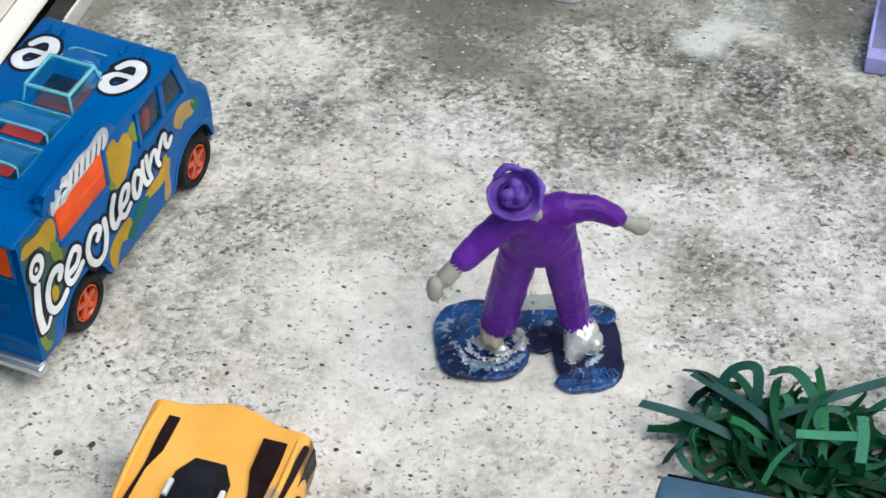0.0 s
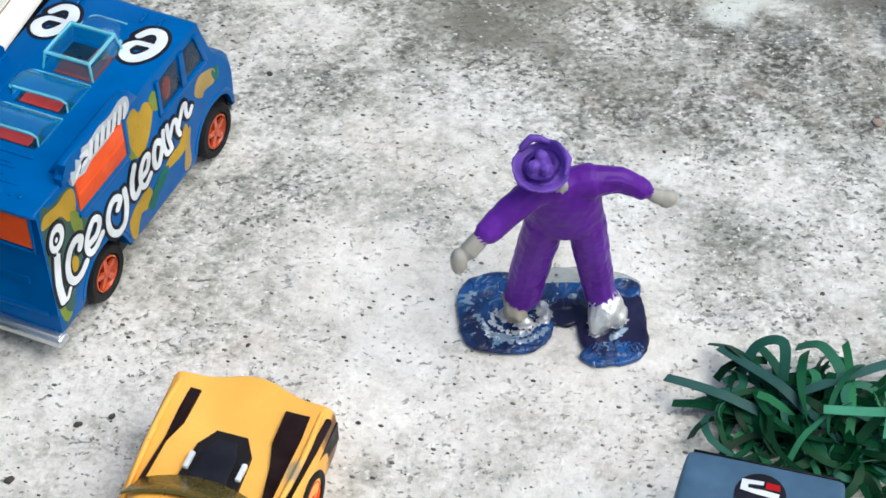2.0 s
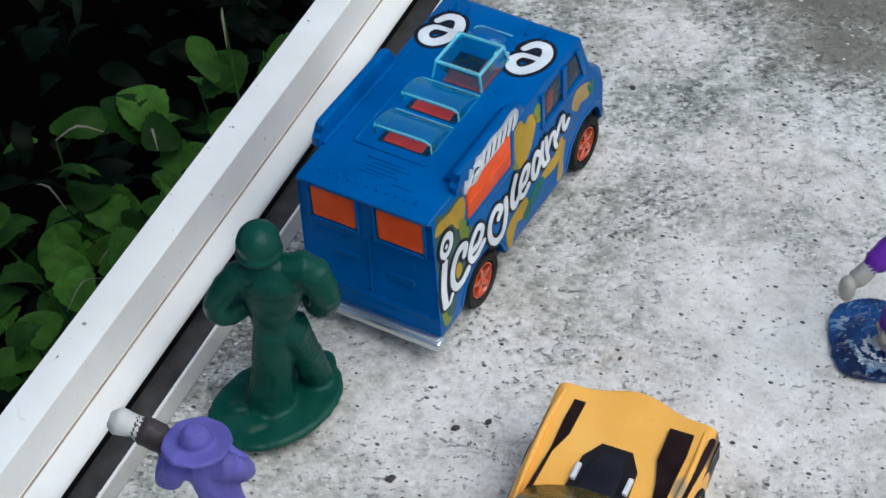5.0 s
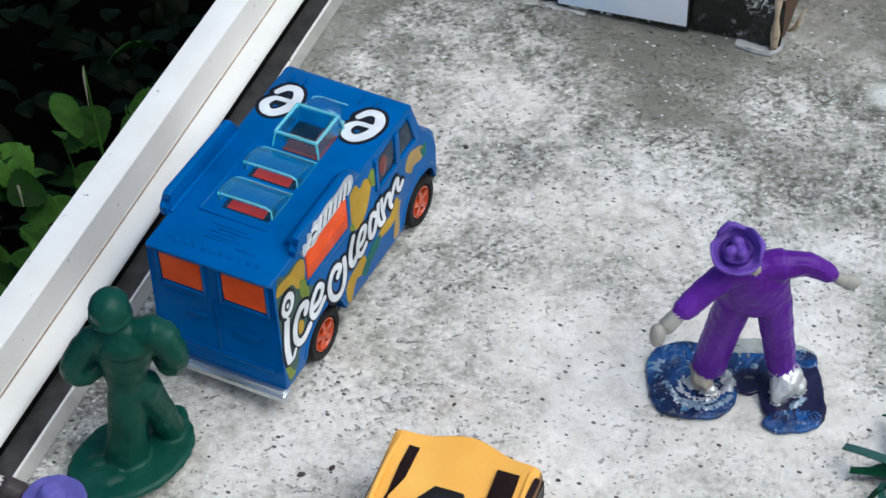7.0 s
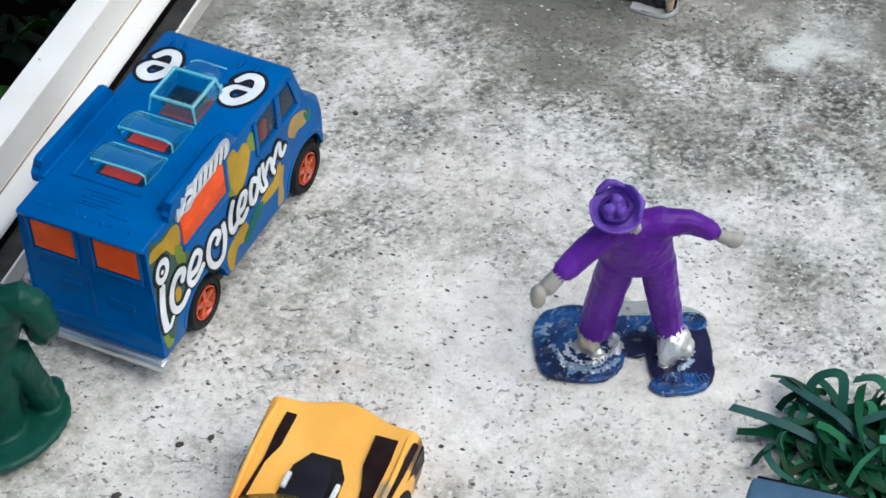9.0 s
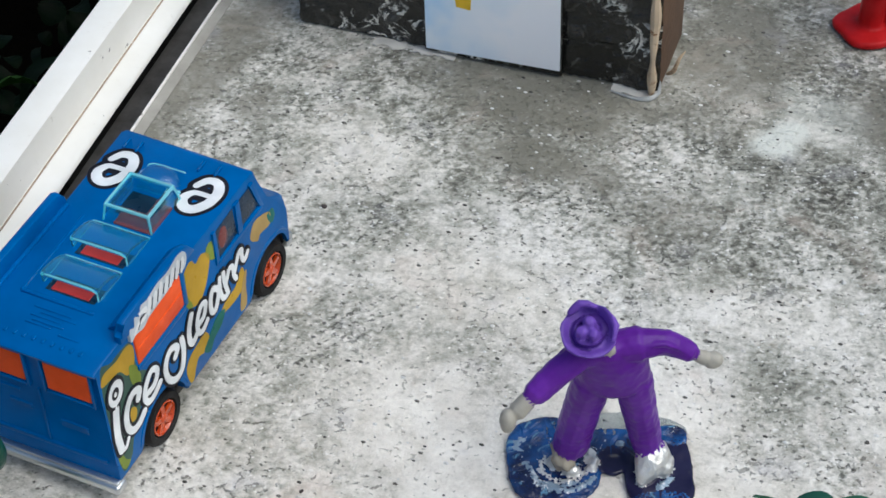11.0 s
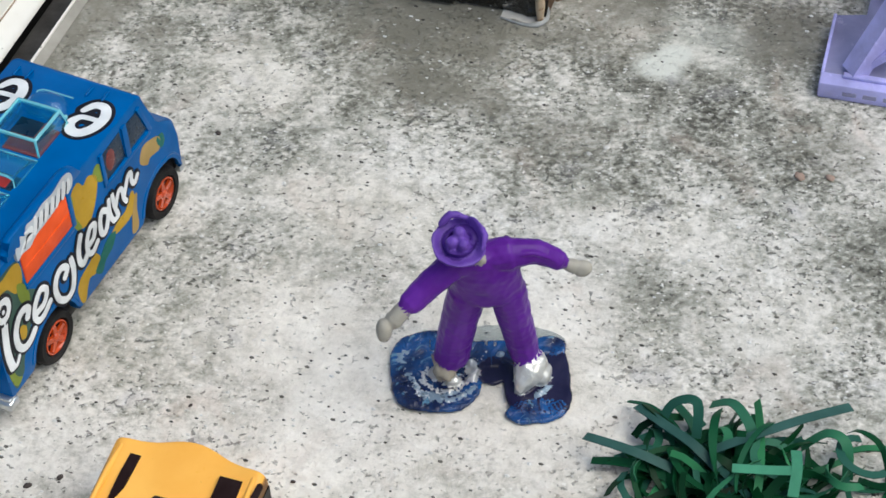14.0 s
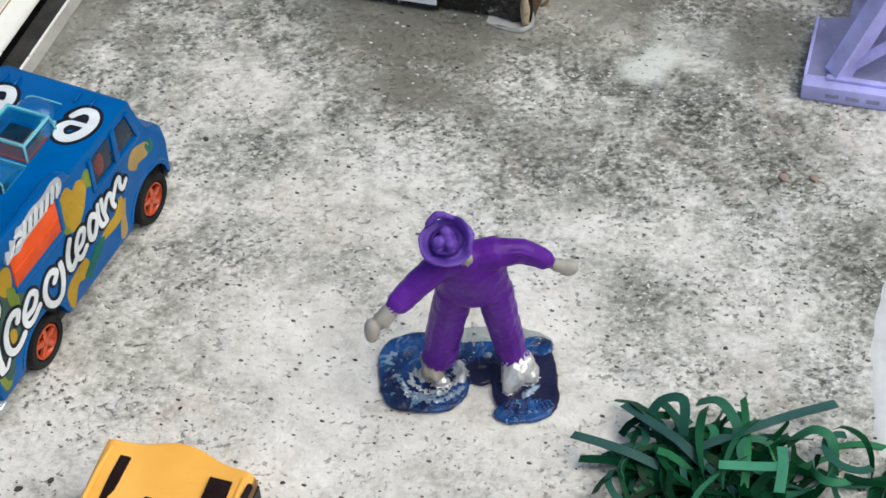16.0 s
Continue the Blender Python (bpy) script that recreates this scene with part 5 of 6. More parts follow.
sculpt("toy_figure", [
    # poured base: clear sheet with blue pads under both boots
    (E([(0.25, 0.72, 0.0, 1.42, 0.56), (0.25, 0.72, 0.05, 1.40, 0.54)]), 5),
    (D((-0.98, 0.08, 0.0), (0.90, 1.06), 0.11, wob=0.05, seed=9, square=0.8), 4), (D((1.02, -0.16, 0.0), (0.66, 1.0), 0.12, wob=0.03, seed=11, square=0.62), 10), (D((0.15, 0.46, 0.0), (0.95, 0.36), 0.11, wob=0.05, seed=12, square=0.6), 4), (D((0.18, 0.05, 0.0), (0.34, 0.36), 0.10, wob=0.08, seed=14), 10), (D((0.96, -1.02, 0.0), (0.60, 0.26), 0.10, wob=0.08, seed=15, square=0.8), 4), (D((1.3, 0.62, 0.02), (0.36, 0.24), 0.12, wob=0.08, seed=17), 4),
    # boots
    (T([(-0.70, 0.08, 0.40), (-0.78, -0.16, 0.30)], [0.30, 0.22]), 9), (B((-0.62, -0.24, 0.16), (0.18, 0.12, 0.10)), 3), (B((-0.98, 0.0, 0.15), (0.10, 0.16, 0.09)), 3),
    (T([(0.92, -0.04, 0.44), (0.84, -0.30, 0.36), (0.66, -0.56, 0.19)], [0.33, 0.31, 0.11]), 6), (B((1.10, -0.20, 0.27), (0.22, 0.28, 0.20)), 6),
    # silver paint and colour-made gloss streaks trailed over the pads
    (T(swirl(-0.74, -0.08, 0.46, 150, 400, seed=1), [0.02, 0.035, 0.015, 0.04, 0.02, 0.035, 0.015]), 3), (T(swirl(-0.76, -0.12, 0.66, 170, 330, seed=2), [0.015, 0.03, 0.015, 0.035, 0.02, 0.03, 0.015]), 7),
    (T(swirl(-0.80, -0.10, 0.56, 190, 300, 0.11, seed=5), [0.012, 0.025, 0.015, 0.03, 0.015, 0.025, 0.012]), 7), (T(swirl(-1.50, 0.44, 0.16, 90, 240, 0.11, seed=3), [0.015, 0.025, 0.015, 0.03, 0.015, 0.02, 0.01]), 7), (T([(-0.30, 0.22, 0.12), (-0.16, 0.0, 0.12), (-0.24, -0.22, 0.11)], [0.07, 0.09, 0.05]), 3),
    (T([(1.0, -0.66, 0.13), (1.12, -0.56, 0.14), (1.26, -0.45, 0.13)], [0.035, 0.05, 0.03]), 7), (B((0.32, 0.42, 0.13), (0.06, 0.06, 0.05)), 7),
    # trousers
    (T([(-0.27, -0.14, 2.66), (-0.47, -0.02, 1.6), (-0.64, 0.08, 0.52)], [0.38, 0.36, 0.35]), 0), (T([(0.45, -0.14, 2.66), (0.64, -0.06, 1.5), (0.82, 0.0, 0.50)], [0.37, 0.33, 0.28]), 0),
    # jacket
    (E([(0.09, -0.13, 2.52, 0.62, 0.38), (0.09, -0.15, 2.66, 0.70, 0.43), (0.08, -0.18, 2.9, 0.68, 0.43), (0.04, -0.25, 3.35, 0.66, 0.42), (0.0, -0.31, 3.70, 0.60, 0.36), (-0.05, -0.36, 3.92, 0.34, 0.25)]), 0),
    (T([(-0.46, -0.36, 3.62), (0.52, -0.3, 3.76)], [0.30, 0.33]), 0),
    (T([(-0.52, -0.38, 3.60), (-0.95, -0.60, 3.34), (-1.36, -0.84, 3.08)], [0.29, 0.26, 0.23]), 0), (T([(0.58, -0.3, 3.76), (1.0, -0.26, 3.72), (1.42, -0.28, 3.48)], [0.29, 0.23, 0.19]), 0),
    (T([(0.62, -0.50, 3.90), (0.95, -0.46, 3.90), (1.35, -0.44, 3.62)], [0.04, 0.05, 0.03]), 0),
    # gloves
    (T([(-1.46, -0.90, 3.0), (-1.66, -1.02, 2.84)], [0.16, 0.18]), 2), (B((-1.84, -1.14, 2.72), (0.15, 0.20, 0.26)), 2), (T([(1.52, -0.28, 3.40), (1.68, -0.26, 3.30)], [0.12, 0.15]), 2), (B((1.83, -0.26, 3.24), (0.2, 0.16, 0.18)), 2),
    # collar, chin, brimmed hat with rolled edge, dented crown and painted groove shade
    (B((-0.05, -0.58, 3.92), (0.09, 0.08, 0.10)), 2), (B((-0.32, -0.42, 4.02), (0.22, 0.22, 0.26)), 2),
    (E([(HAT_AT.x, HAT_AT.y, HAT_AT.z - 0.14, 0.26, 0.24), (HAT_AT.x - 0.02, HAT_AT.y - 0.04, HAT_AT.z - 0.02, 0.28, 0.26)]), 11),
    (lambda bm: loft(bm, [[on_hat(r, a, h + k * (0.10 * math.sin(radians(2 * a + 30)) + 0.06 * math.sin(radians(3 * a)))) for a in range(0, 360, 12)] for r, h, k in ((0.12, -0.09, 0), (0.32, -0.10, 0.2), (0.49, 0.0, 1), (0.50, 0.08, 1.1), (0.44, 0.07, 1), (0.31, -0.05, 0.2), (0.12, -0.04, 0))]), 1),
    (T([on_hat(0.27, a, -0.02) for a in range(-20, 300, 40)], [0.045] * 8), 11),
    (T([on_hat(0.12, 200, 0.0), on_hat(0.13, 190, 0.20)], [0.13, 0.11]), 1), (T([on_hat(0.12, 80, 0.0), on_hat(0.13, 70, 0.22)], [0.13, 0.11]), 1), (T([on_hat(0.12, 320, 0.0), on_hat(0.13, 310, 0.18)], [0.13, 0.11]), 1),
    (T([on_hat(0.44, 70, 0.10), on_hat(0.50, 100, 0.16), on_hat(0.46, 130, 0.10)], [0.06, 0.08, 0.06]), 1), (T([on_hat(0.45, 330, 0.08), on_hat(0.49, 0, 0.14), on_hat(0.45, 30, 0.08)], [0.05, 0.07, 0.05]), 1),
], [PURPLE, HAT, SKIN_GREY, SILVER, PUDDLE, CLEAR, SILVER, SWIRL, BROWN, GILT, NAVY, HAT_CREASE_SHADE], at(7.95, 2.9, 0, 26), "purple-suited toy figure with silver boots on swirled blue base", "toy figure", voxel=0.025, relax=3, crumple=(3, 9))

sculpt("toy_figure", [
    (D((0, 0.12, 0), (0.98, 0.80), 0.2, wob=0.12, seed=23), 0), (T([(-0.1, 0.05, 0.15), (-0.08, 0.05, 1.0), (0.0, 0.05, 1.9)], [0.30, 0.30, 0.38]), 0), (T([(0.5, 0.15, 0.15), (0.42, 0.12, 1.0), (0.2, 0.08, 1.9)], [0.28, 0.3, 0.38]), 0),
    (T([(0.1, 0.06, 1.9), (0.1, 0.05, 3.2)], [0.5, 0.52], flat=0.75), 0), (T([(-0.4, 0.05, 3.3), (0.6, 0.05, 3.3)], [0.3, 0.3]), 0), (B((0.1, 0.05, 4.0), 0.4), 0),
    (T([(-0.5, 0.05, 3.2), (-0.8, -0.2, 2.6), (-0.3, -0.6, 2.5)], [0.26, 0.22, 0.18]), 0), (T([(0.7, 0.05, 3.2), (0.9, -0.2, 2.6), (0.4, -0.6, 2.5)], [0.26, 0.22, 0.18]), 0),
], [RED], at(8.68, 17.5, 0, 26), "bright red moulded plastic toy figure on its base", "toy figure", relax=8, rough=0.006)


# ---- black foil box with a print on its front ----
def foil_box():
    t = thing("box", -3.8, 12.36, 0, 6.9, "black foil-covered cardboard box with a pale print", "box")
    L, H = 8.78, 5.2
    bm = bmesh.new()
    nx, nz = 110, 66
    rows = [[bm.verts.new((L * i / nx, -0.16 * max(0, noise.noise((i * 0.16, j * 0.16, 3.3))) - 0.10 * abs(noise.noise((i * 0.4, j * 0.4, 7.7))), 0.06 + (H - 0.06) * j / nz)) for i in range(nx + 1)] for j in range(nz + 1)]
    for a, b in zip(rows, rows[1:]):
        for i in range(nx):
            bm.faces.new((a[i], a[i + 1], b[i + 1], b[i]))
    part("foil_front", bm, FOIL, t, "crumpled black foil")
    part("carton", box(bmesh.new(), 0.02, L - 0.02, 0.03, 2.2, 0.0, H, 0.05), CARD, t, "brown cardboard sides")
    bm = bmesh.new()
    pts = [(L - 0.16 + 0.05 * noise.noise((0, 0, z * 2.0)), -0.14 + 0.05 * noise.noise((z * 1.7, 1, 0)), z) for z in (0.0, 0.5, 1.0, 1.6, 2.3, 3.0, 4.0, 5.1)]
    tube(bm, pts, [0.07, 0.12, 0.06, 0.10, 0.13, 0.08, 0.11, 0.07], 8)
    part("torn_edge", bm, TORN, t, "torn cream cardboard edge")
    poster = part("print", prism(bmesh.new(), [(3.24, 0.18), (6.48, 0.26), (6.48, 4.4), (3.26, 4.4)], front, -0.24, -0.20), POSTER, t, "glossy print fading from pale blue to white", 0)
    bm = prism(bmesh.new(), [(4.02, 1.58), (4.36, 1.55), (4.4, 2.3), (4.7, 2.35), (4.7, 2.75), (3.9, 2.7), (3.95, 2.2)], front, -0.26, -0.236)
    part("print_mark", bm, MARK_YELLOW, poster, "plain yellow mark", 0)
    part("backing", box(bmesh.new(), 3.2, 6.52, -0.2, 0.03, 0.1, 4.44), FOIL, t)
    # frayed paper under the front edge
    for k, (x, w) in enumerate(((1.9, 0.8), (2.9, 0.5), (3.35, 0.6), (7.7, 0.9), (8.45, 0.3))):
        rnd = random.Random(40 + k)
        o = [(x + w * q / 6, -0.24 - rnd.uniform(0, 0.12)) for q in range(7)] + [(x + w * q / 6, 0.0) for q in range(6, -1, -1)]
        part("paper_scrap", prism(bmesh.new(), o, lambda u, v, d: (u, v, d + 0.05 * abs(v)), 0.0, 0.03), PAPER, t, smooth=0)
    bm = bmesh.new()
    tube(bm, [(7.7, -0.30, 0.05), (8.2, -0.40, 0.05), (8.6, -0.36, 0.06), (8.80, -0.14, 0.12), (8.78, 0.0, 0.35)], [0.015, 0.035, 0.06, 0.05, 0.015], 10, flat=0.3)
    part("glue_film", bm, FILM, t, "grey film curling from under the box")
    bm = bmesh.new()
    tube(bm, [(8.8, 0.55, 0.12), (8.98, 0.50, 0.30), (9.05, 0.62, 0.55), (9.16, 0.78, 0.70)], [0.03, 0.07, 0.05, 0.01], 8, flat=0.3)
    part("torn_flap", bm, TORN, t)
    return t


foil_box()


# ---- lilac lattice tower ----
def lattice_tower():
    t = thing("toy_tower", 11.45, 13.2, 0, 9, "lilac plastic lattice tower on a slotted base", "toy tower")
    part("base", box(bmesh.new(), 0, 5.2, 0, 0.42, 0.0, 0.44, 0.06), TOWER, t)
    part("base_plate", prism(bmesh.new(), [(0.03, 0.4), (5.15, 0.4), (5.15, 4.4), (0.75, 4.4), (0.75, 2.6), (0.05, 2.45)], top, 0.0, 0.40, 0.02), TOWER_DIM, t, "duller lilac base plate")
    part("edge_rib", box(bmesh.new(), 0.0, 0.08, 0.35, 2.45, 0.36, 0.45, 0.02), TOWER, t)
    for q in range(9):
        part("slot", box(bmesh.new(), 0.55 + q * 0.45, 0.85 + q * 0.45, -0.012, 0.05, 0.16, 0.27, 0.01, 1), TOWER_DIM, t)
    part("rim_rail", box(bmesh.new(), 0.5, 4.8, 0.25, 0.42, 0.42, 0.52, 0.04), TOWER, t)
    H, inset = 4.4, 1.95
    feet = [(0.72, 0.55), (4.6, 0.55), (4.6, 4.15), (0.95, 4.15)]
    def on(i, z):
        x, y = feet[i % 4]
        s = inset * z / H
        return Vector((x + s if x < 2 else x - s, y + s * 0.85 if y < 2 else y - s * 0.85, 0.42 + z))
    def bar_between(a, b, w):
        d = (b - a).normalized()
        u = d.cross(Vector((0, 0, 1))).normalized()
        v = d.cross(u)
        bm = bmesh.new()
        loft(bm, [[p + u * sx * w + v * sy * w for sx, sy in ((-1, -1), (1, -1), (1, 1), (-1, 1))] for p in (a, b)])
        return bm
    for i in range(4):
        part("leg", bar_between(on(i, 0), on(i, H), 0.22), TOWER, t, smooth=0)
        for k in range(2):
            z0, z1 = k * H / 2, (k + 1) * H / 2
            part("brace", bar_between(on(i, z0), on(i + 1, z1), 0.09), TOWER, t, smooth=0)
            part("brace", bar_between(on(i + 1, z0), on(i, z1), 0.09), TOWER, t, smooth=0)
            part("crossbar", bar_between(on(i, z1), on(i + 1, z1), 0.1), TOWER, t, smooth=0)
    return t


lattice_tower()

# ---- limewashed mortar lump at the ledge ----
bm = bmesh.new()
bmesh.ops.create_grid(bm, x_segments=40, y_segments=40, size=0.5)
for v in bm.verts:
    x, y = v.co.x * 2, v.co.y * 2
    r = max(abs(x), abs(y))
    v.co = (17.2 + 2.2 * x - 0.55 * y + 0.25 * y * y + 0.15 * noise.noise((y * 3, 0, 1)), 6.3 + 2.3 * y, (0.07 + 0.03 * noise.noise((x * 2, y * 2, 5))) * min(1, (1 - r) * 5) ** 0.6 if r < 1 else -0.02)
tagged(part("mortar_lump", bm, MORTAR), "low grey mortar lump with a whitewashed edge on concrete", "mortar lump")


# ---- shredded green paper grass ----
def paper_grass():
    t = thing("paper_grass", 13.2, 2.0, 0, 0, "tangle of shredded green paper strips lying on concrete", "paper grass")
    rnd = random.Random(12)
    def strip(pts, w, twist, mat=None):
        bm = bmesh.new()
        rows = []
        for i, p in enumerate(pts):
            d = (pts[min(i + 1, len(pts) - 1)] - pts[max(i - 1, 0)]).normalized()
            u = Vector((-d.y, d.x, 0))
            u = (u.normalized() if u.length > 1e-4 else Vector((1, 0, 0)))
            u = Matrix.Rotation(twist * (i / len(pts) - 0.3), 3, d) @ u
            nrm = d.cross(u) * 0.008
            rows.append([p + u * w / 2 + nrm, p - u * w / 2 + nrm, p - u * w / 2 - nrm, p + u * w / 2 - nrm])
        loft(bm, rows)
        low = min(v.co.z for v in bm.verts)
        if low < 0.01:
            bmesh.ops.translate(bm, verts=bm.verts, vec=(0, 0, 0.01 - low))
        part("strip", bm, mat or STRIP, t, smooth=50)
    # strips that stick out of the heap
    for pts, tw, mat in (([(-2.75, -0.08, 0.5), (-2.2, -0.15, 0.62), (-1.6, -0.15, 0.6), (-0.9, -0.1, 0.4)], 0.3, STRIP_SLATE),
                    ([(-2.5, -0.35, 0.2), (-2.0, -0.25, 0.3), (-1.4, -0.2, 0.35), (-0.8, -0.3, 0.3)], 0.9, STRIP),
                    ([(-2.1, 0.95, 0.55), (-1.4, 0.6, 0.7), (-0.8, 0.35, 0.75), (-0.2, 0.1, 0.6)], 0.2, STRIP_SLATE),
                    ([(1.6, 2.55, 0.5), (0.95, 1.85, 0.65), (0.3, 1.1, 0.75), (-0.5, 0.4, 0.6)], 0.2, STRIP_SLATE),
                    ([(-0.85, 1.6, 0.45), (-0.45, 1.6, 0.7), (-0.05, 1.3, 0.72), (0.25, 1.0, 0.5)], 0.6, STRIP),
                    ([(-1.6, 0.65, 0.3), (-1.45, 1.1, 0.75), (-1.0, 1.15, 0.95), (-0.8, 0.6, 0.6)], 0.8, STRIP),
                    ([(1.0, 1.4, 0.3), (1.4, 1.6, 0.7), (1.8, 1.5, 0.7), (2.0, 1.1, 0.2)], 0.5, STRIP),
                    ([(0.1, -0.05, 0.95), (0.75, 0.15, 0.98), (1.2, 0.32, 1.0)], 0.1, STRIP_MINT), ([(1.05, 0.75, 1.0), (1.2, 0.32, 1.02), (1.3, -0.2, 0.9)], 0.2, STRIP_MINT)):
        fine = []
        ends = [pts[0]] + list(pts) + [pts[-1]]
        for a, b, c, d in zip(ends, ends[1:], ends[2:], ends[3:]):
            a, b, c, d = Vector(a), Vector(b), Vector(c), Vector(d)
            for u in (0.0, 0.2, 0.4, 0.6, 0.8):
                fine.append(0.5 * (2 * b + (c - a) * u + (2 * a - 5 * b + 4 * c - d) * u ** 2 + (3 * b - a - 3 * c + d) * u ** 3))
        strip(fine + [Vector(pts[-1])], 0.20, tw, mat)
    for q in range(150):
        aside = Vector((2.6, 0.75, 0)) if q % 6 == 5 else Vector((0, 0, 0))
        a = rnd.uniform(0, 6.28)
        deep = q >= 98  # short strips packed into the heart of the heap
        rad = (1.15 if deep else 1.5) * math.sqrt(rnd.random())
        c = Vector((0.15 + 1.25 * rad * math.cos(a), 0.1 + 0.78 * rad * math.sin(a), 0))
        hmax = max(0.12, 1.0 * (1 - rad / 2.0))
        c.z = rnd.uniform(0.04, hmax * (0.45 if deep else 1.0))
        if deep:
            hmax *= 0.5
        yaw, turn, rise = rnd.uniform(0, 6.28), rnd.uniform(-2.0, 2.0), rnd.uniform(-1.0, 1.3)
        if rnd.random() < 0.6:
            turn *= 2.8
        n, step = 12, rnd.uniform(0.11, 0.23)
        pts, p = [], c.copy()
        for i in range(n):
            pts.append(p.copy())
            h = yaw + turn * (i / n)
            p = p + Vector((math.cos(h), math.sin(h), rise * math.sin(3.1 * i / n + q) * 0.9)) * step
            p.z = min(max(p.z, 0.03), hmax + 0.1)
        off = c - sum(pts, Vector()) / n
        off.z = 0
        strip([p + off + aside for p in pts], rnd.uniform(0.10, 0.18), rnd.uniform(-3.2, 3.2))
    return t


paper_grass()


# ---- crumbs of grit on the concrete ----
def pebble(name, x, y, r, material, label, seed):
    rnd = random.Random(seed)
    bm = bmesh.new()
    bmesh.ops.create_icosphere(bm, subdivisions=2, radius=1)
    for v in bm.verts:
        k = 1 + 0.35 * noise.noise(v.co * 1.6 + Vector((seed, 0, 0)))
        v.co = Vector((v.co.x * r * k * rnd.uniform(0.98, 1.02), v.co.y * r * 0.75 * k, max(-0.3, v.co.z * 0.42) * r * k))
    low = min(v.co.z for v in bm.verts)
    bmesh.ops.translate(bm, verts=bm.verts, vec=(0, 0, -low - 0.005))
    ob = part(name, bm, material)
    ob.matrix_basis = at(x, y, 0, rnd.uniform(0, 180))
    return tagged(ob, label, "pebble", "crumbs on the concrete")


for i, (x, y, r) in enumerate(((1.60, -2.56, 0.075), (1.14, -2.98, 0.085), (-0.29, 6.97, 0.075), (0.72, -4.55, 0.10), (8.2, 8.04, 0.05), (5.7, -0.9, 0.05), (3.0, -0.05, 0.05))):
    pebble("pebble", x, y, r, STONE_DARK, "small dark crumb of grit on concrete", 60 + i)
for i, (x, y, r) in enumerate(((11.9, 10.6, 0.13), (12.5, 10.82, 0.11))):
    pebble("pebble", x, y, r, STONE_RED, "small reddish brick crumb on concrete", 80 + i)
for i, (x, y, r) in enumerate(((0.33, 4.15, 0.06), (7.78, 9.86, 0.07), (5.68, 8.83, 0.06), (10.6, 9.37, 0.06))):
    pebble("pebble", x, y, r, STONE_PALE, "small pale chip of grit on concrete", 90 + i)

rnd = random.Random(5)
verts, faces = [], []
for q in range(2600):
    x, y = rnd.uniform(-4, 17), rnd.uniform(-9, 17)
    if -2.9 < x < 0.2 and -1.8 < y < 5.4:
        continue
    r = rnd.choice((0.018, 0.022, 0.028, 0.04))
    a, k = rnd.uniform(0, 3.14), len(verts)
    for j in range(5):
        b = a + j * 1.2566
        verts.append(((x + 1.5 * r * math.cos(b)) * S, (y + r * math.sin(b)) * S, 0.0))
    verts.append((x * S, y * S, r * 0.7 * S))
    faces += [(k + j, k + (j + 1) % 5, k + 5) for j in range(5)]


def grit_material():
    k = Mat("loose_grit", rough=0.85)
    g = k.n.new("ShaderNodeNewGeometry").outputs["Random Per Island"]
    k.plug("Base Color", k.ramp(g, (0.0, (0.05, 0.045, 0.04)), (0.5, (0.16, 0.15, 0.13)), (0.62, (0.5, 0.48, 0.44)), (1.0, (0.8, 0.79, 0.76))))
    return k.m


me = bpy.data.meshes.new("grit")
me.from_pydata(verts, [], faces)
me.materials.append(grit_material())
tagged(new("grit", me), "loose dark and pale grit scattered on concrete", "grit", kind="stuff")


# ---- garden plants below the frame ----
def leaf_mesh(name, length, width, lobes, material, seed):
    rnd = random.Random(seed)
    bm = bmesh.new()
    n = 14
    mid, lft, rgt = [], [], []
    for i in range(n + 1):
        t = i / n
        w = width / 2 * math.sin(math.pi * min(1, t * 0.93 + 0.05)) ** 0.8 * (1 + lobes * (1 if i % 2 else -1))
        z = 0.22 * length * math.sin(t * 2.2) - 0.25 * length * t * t
        mid.append(bm.verts.new((0, t * length, z)))
        lft.append(bm.verts.new((-w, t * length + 0.1 * w, z + 0.25 * w)))
        rgt.append(bm.verts.new((w, t * length + 0.1 * w, z + 0.25 * w + rnd.uniform(-0.05, 0.05))))
    for i in range(n):
        bm.faces.new((mid[i], mid[i + 1], lft[i + 1], lft[i]))
        bm.faces.new((rgt[i], rgt[i + 1], mid[i + 1], mid[i]))
    bmesh.ops.scale(bm, vec=(S, S, S), verts=bm.verts)
    me = bpy.data.meshes.new(name)
    bm.to_mesh(me)
    bm.free()
    me.materials.append(material)
    me.shade_smooth()
    return me


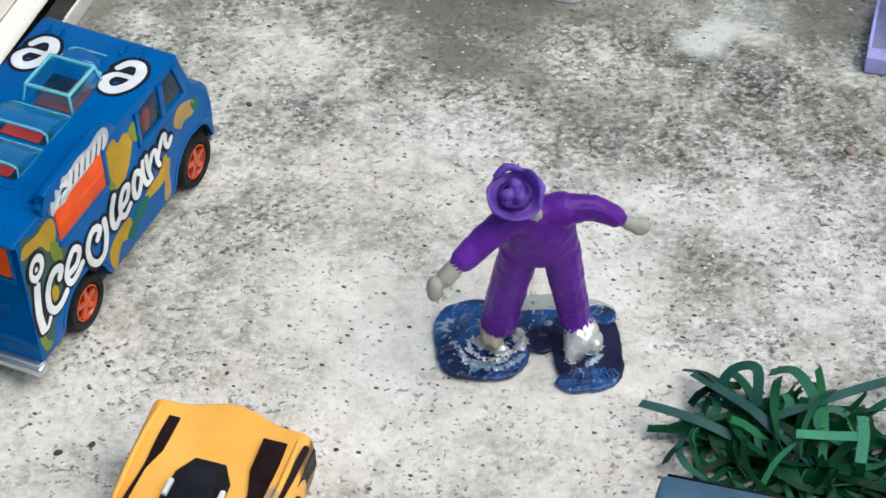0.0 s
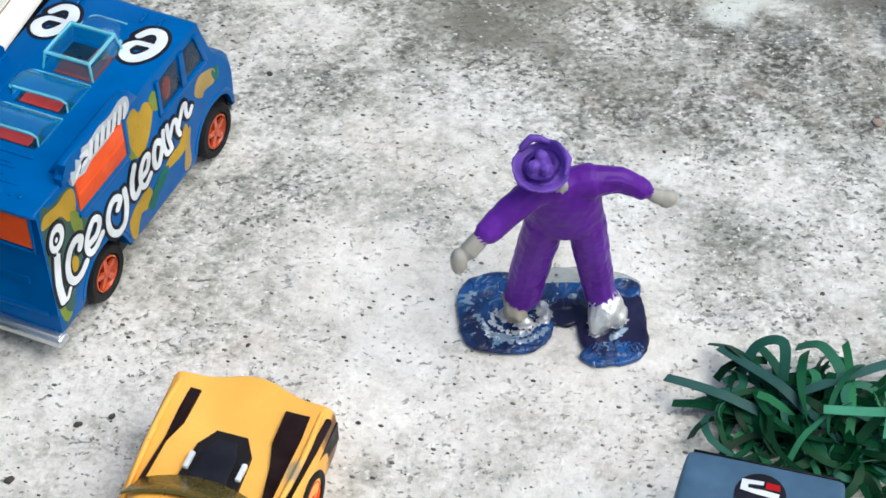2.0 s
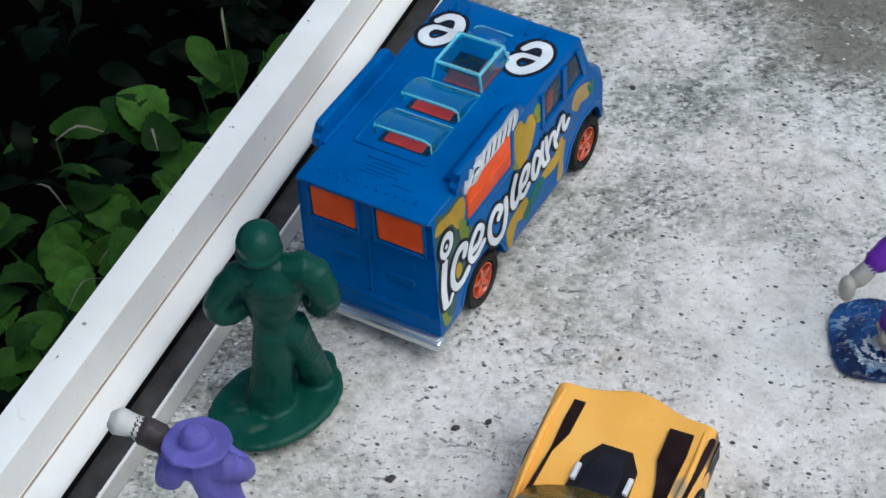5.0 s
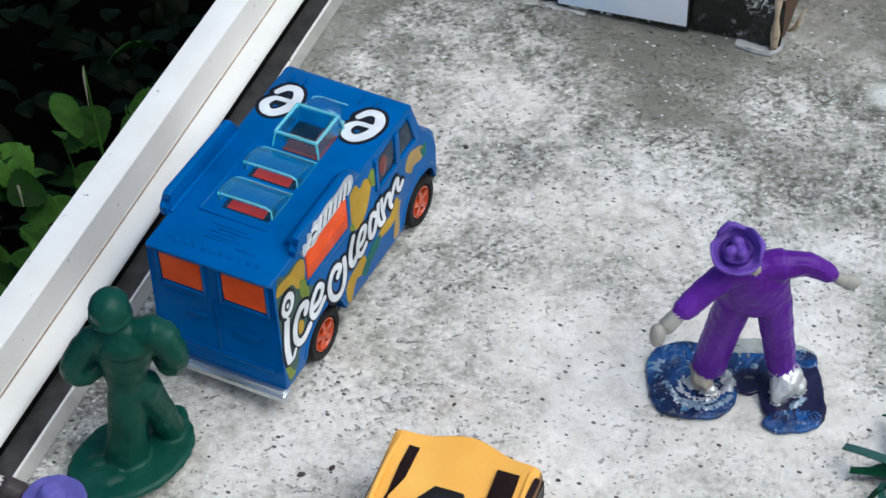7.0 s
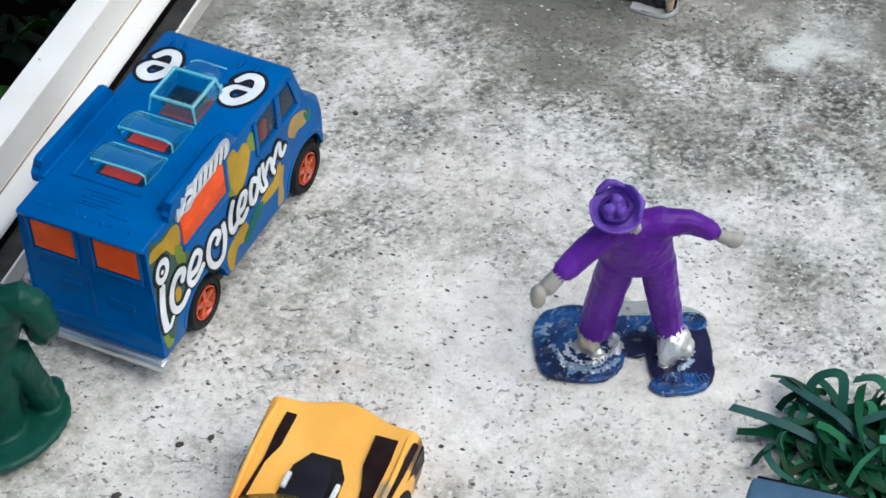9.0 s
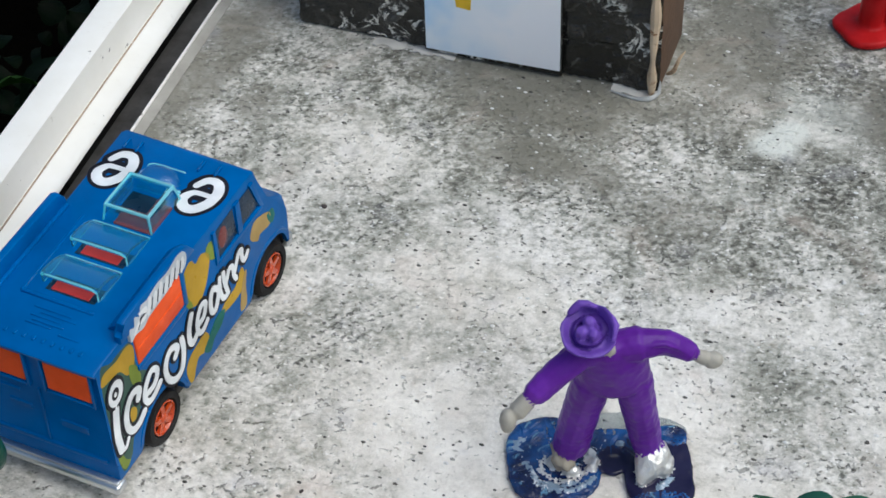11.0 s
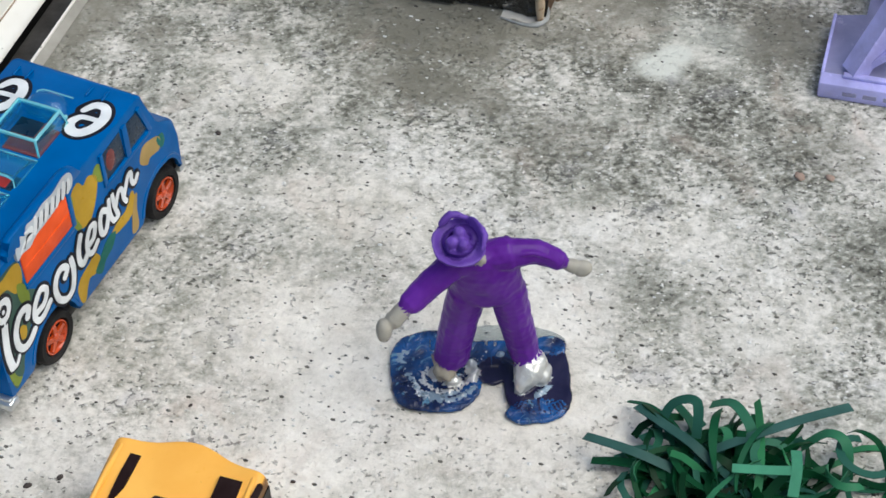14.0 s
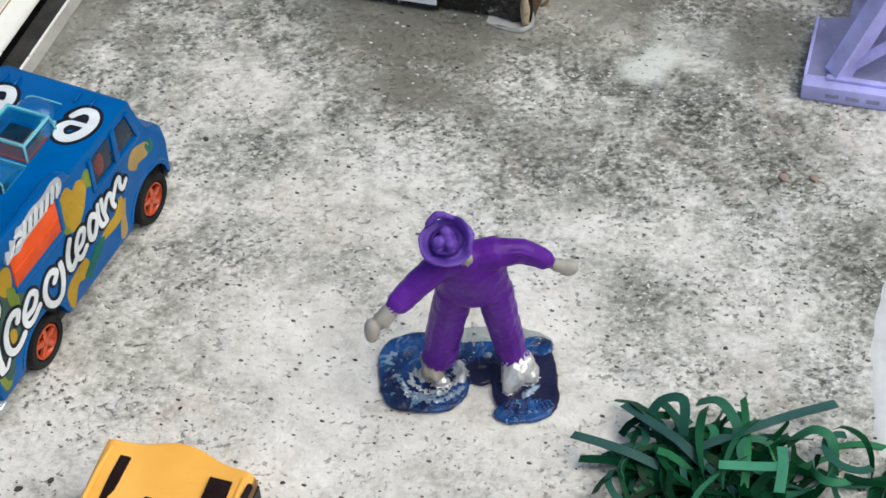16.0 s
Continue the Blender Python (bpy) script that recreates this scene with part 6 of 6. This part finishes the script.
leaf_kinds = [leaf_mesh("leaf", 1.7, 1.7, 0.035, LEAF, 1), leaf_mesh("leaf", 2.4, 1.1, 0.02, LEAF, 2), leaf_mesh("leaf", 1.4, 1.5, 0.05, LEAF, 3), leaf_mesh("leaf", 3.4, 0.7, 0.0, LEAF, 4)]
rnd = random.Random(31)
for q in range(18):
    x, y = rnd.uniform(-25, -11), rnd.uniform(-4, 26)
    h = rnd.uniform(11, 22)
    plant = thing("garden_plant", x, y, -32, 0, "leafy green garden plant rising from dark soil", "plant", "plants beside the frame")
    bm = bmesh.new()
    tips = []
    for s in range(5):
        a = rnd.uniform(0, 6.28)
        tip = Vector((math.cos(a) * rnd.uniform(1, 5), math.sin(a) * rnd.uniform(1, 5), h * rnd.uniform(0.7, 1.0)))
        tube(bm, [(0, 0, 0), (tip.x * 0.3, tip.y * 0.3, tip.z * 0.55), tip], [0.13, 0.08, 0.03], 6, 1.5)
        tips.append(tip)
    part("stem", bm, LEAF, plant)
    for s in range(62):
        tip = tips[s % 5]
        t = rnd.uniform(0.5, 1.0)
        p = Vector((tip.x * t + rnd.uniform(-0.9, 0.9), tip.y * t + rnd.uniform(-0.9, 0.9), tip.z * t))
        ob = new("leaf", leaf_kinds[rnd.choice((0, 0, 1, 2, 2, 3))])
        ob.parent = plant
        k = rnd.uniform(0.55, 1.15)
        ob.matrix_basis = Matrix.LocRotScale(p * S, Euler((rnd.uniform(-0.7, 0.7), rnd.uniform(-0.7, 0.7), rnd.uniform(0, 6.28))), (k, k, k))
    for s in range(2):  # withered blades caught among the leaves
        tip = tips[s]
        a, w = rnd.uniform(0, 6.28), rnd.uniform(1.0, 2.2)
        d = Vector((math.cos(a), math.sin(a), 0)) * w
        bm = tube(bmesh.new(), [tip, tip + d * 0.5 + Vector((0, 0, 0.5)), tip + d + Vector((0.2, -0.2, 0.3))], [0.02, 0.045, 0.012], 6, 0.3, flat=0.5)
        part("dry_blade", bm, DRY, plant, "pale withered blade")

bm = bmesh.new()
bases = []
for me in leaf_kinds:
    bases.append([[v.co.copy() for v in me.vertices], [tuple(f.vertices) for f in me.polygons]])
verts, faces = [], []
for q in range(1700):
    x, y = rnd.uniform(-60, -9), rnd.uniform(-25, 60)
    m = Matrix.LocRotScale(Vector((x, y, rnd.uniform(-31, -18))) * S, Euler((rnd.uniform(-0.4, 0.9), rnd.uniform(-0.6, 0.6), rnd.uniform(0, 6.28))), Vector((1, 1, 1)) * rnd.uniform(0.5, 1.0))
    vs, fs = rnd.choice(bases)
    k = len(verts)
    verts += [tuple(m @ v) for v in vs]
    faces += [tuple(i + k for i in f) for f in fs]
bm.free()
me = bpy.data.meshes.new("undergrowth")
me.from_pydata(verts, [], faces)
# darkened leaf colour carries the shade under the plants
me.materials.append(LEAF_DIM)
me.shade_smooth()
tagged(new("undergrowth", me), "tangled undergrowth of small leaves over soil, coloured for deep shade", "undergrowth", kind="stuff")
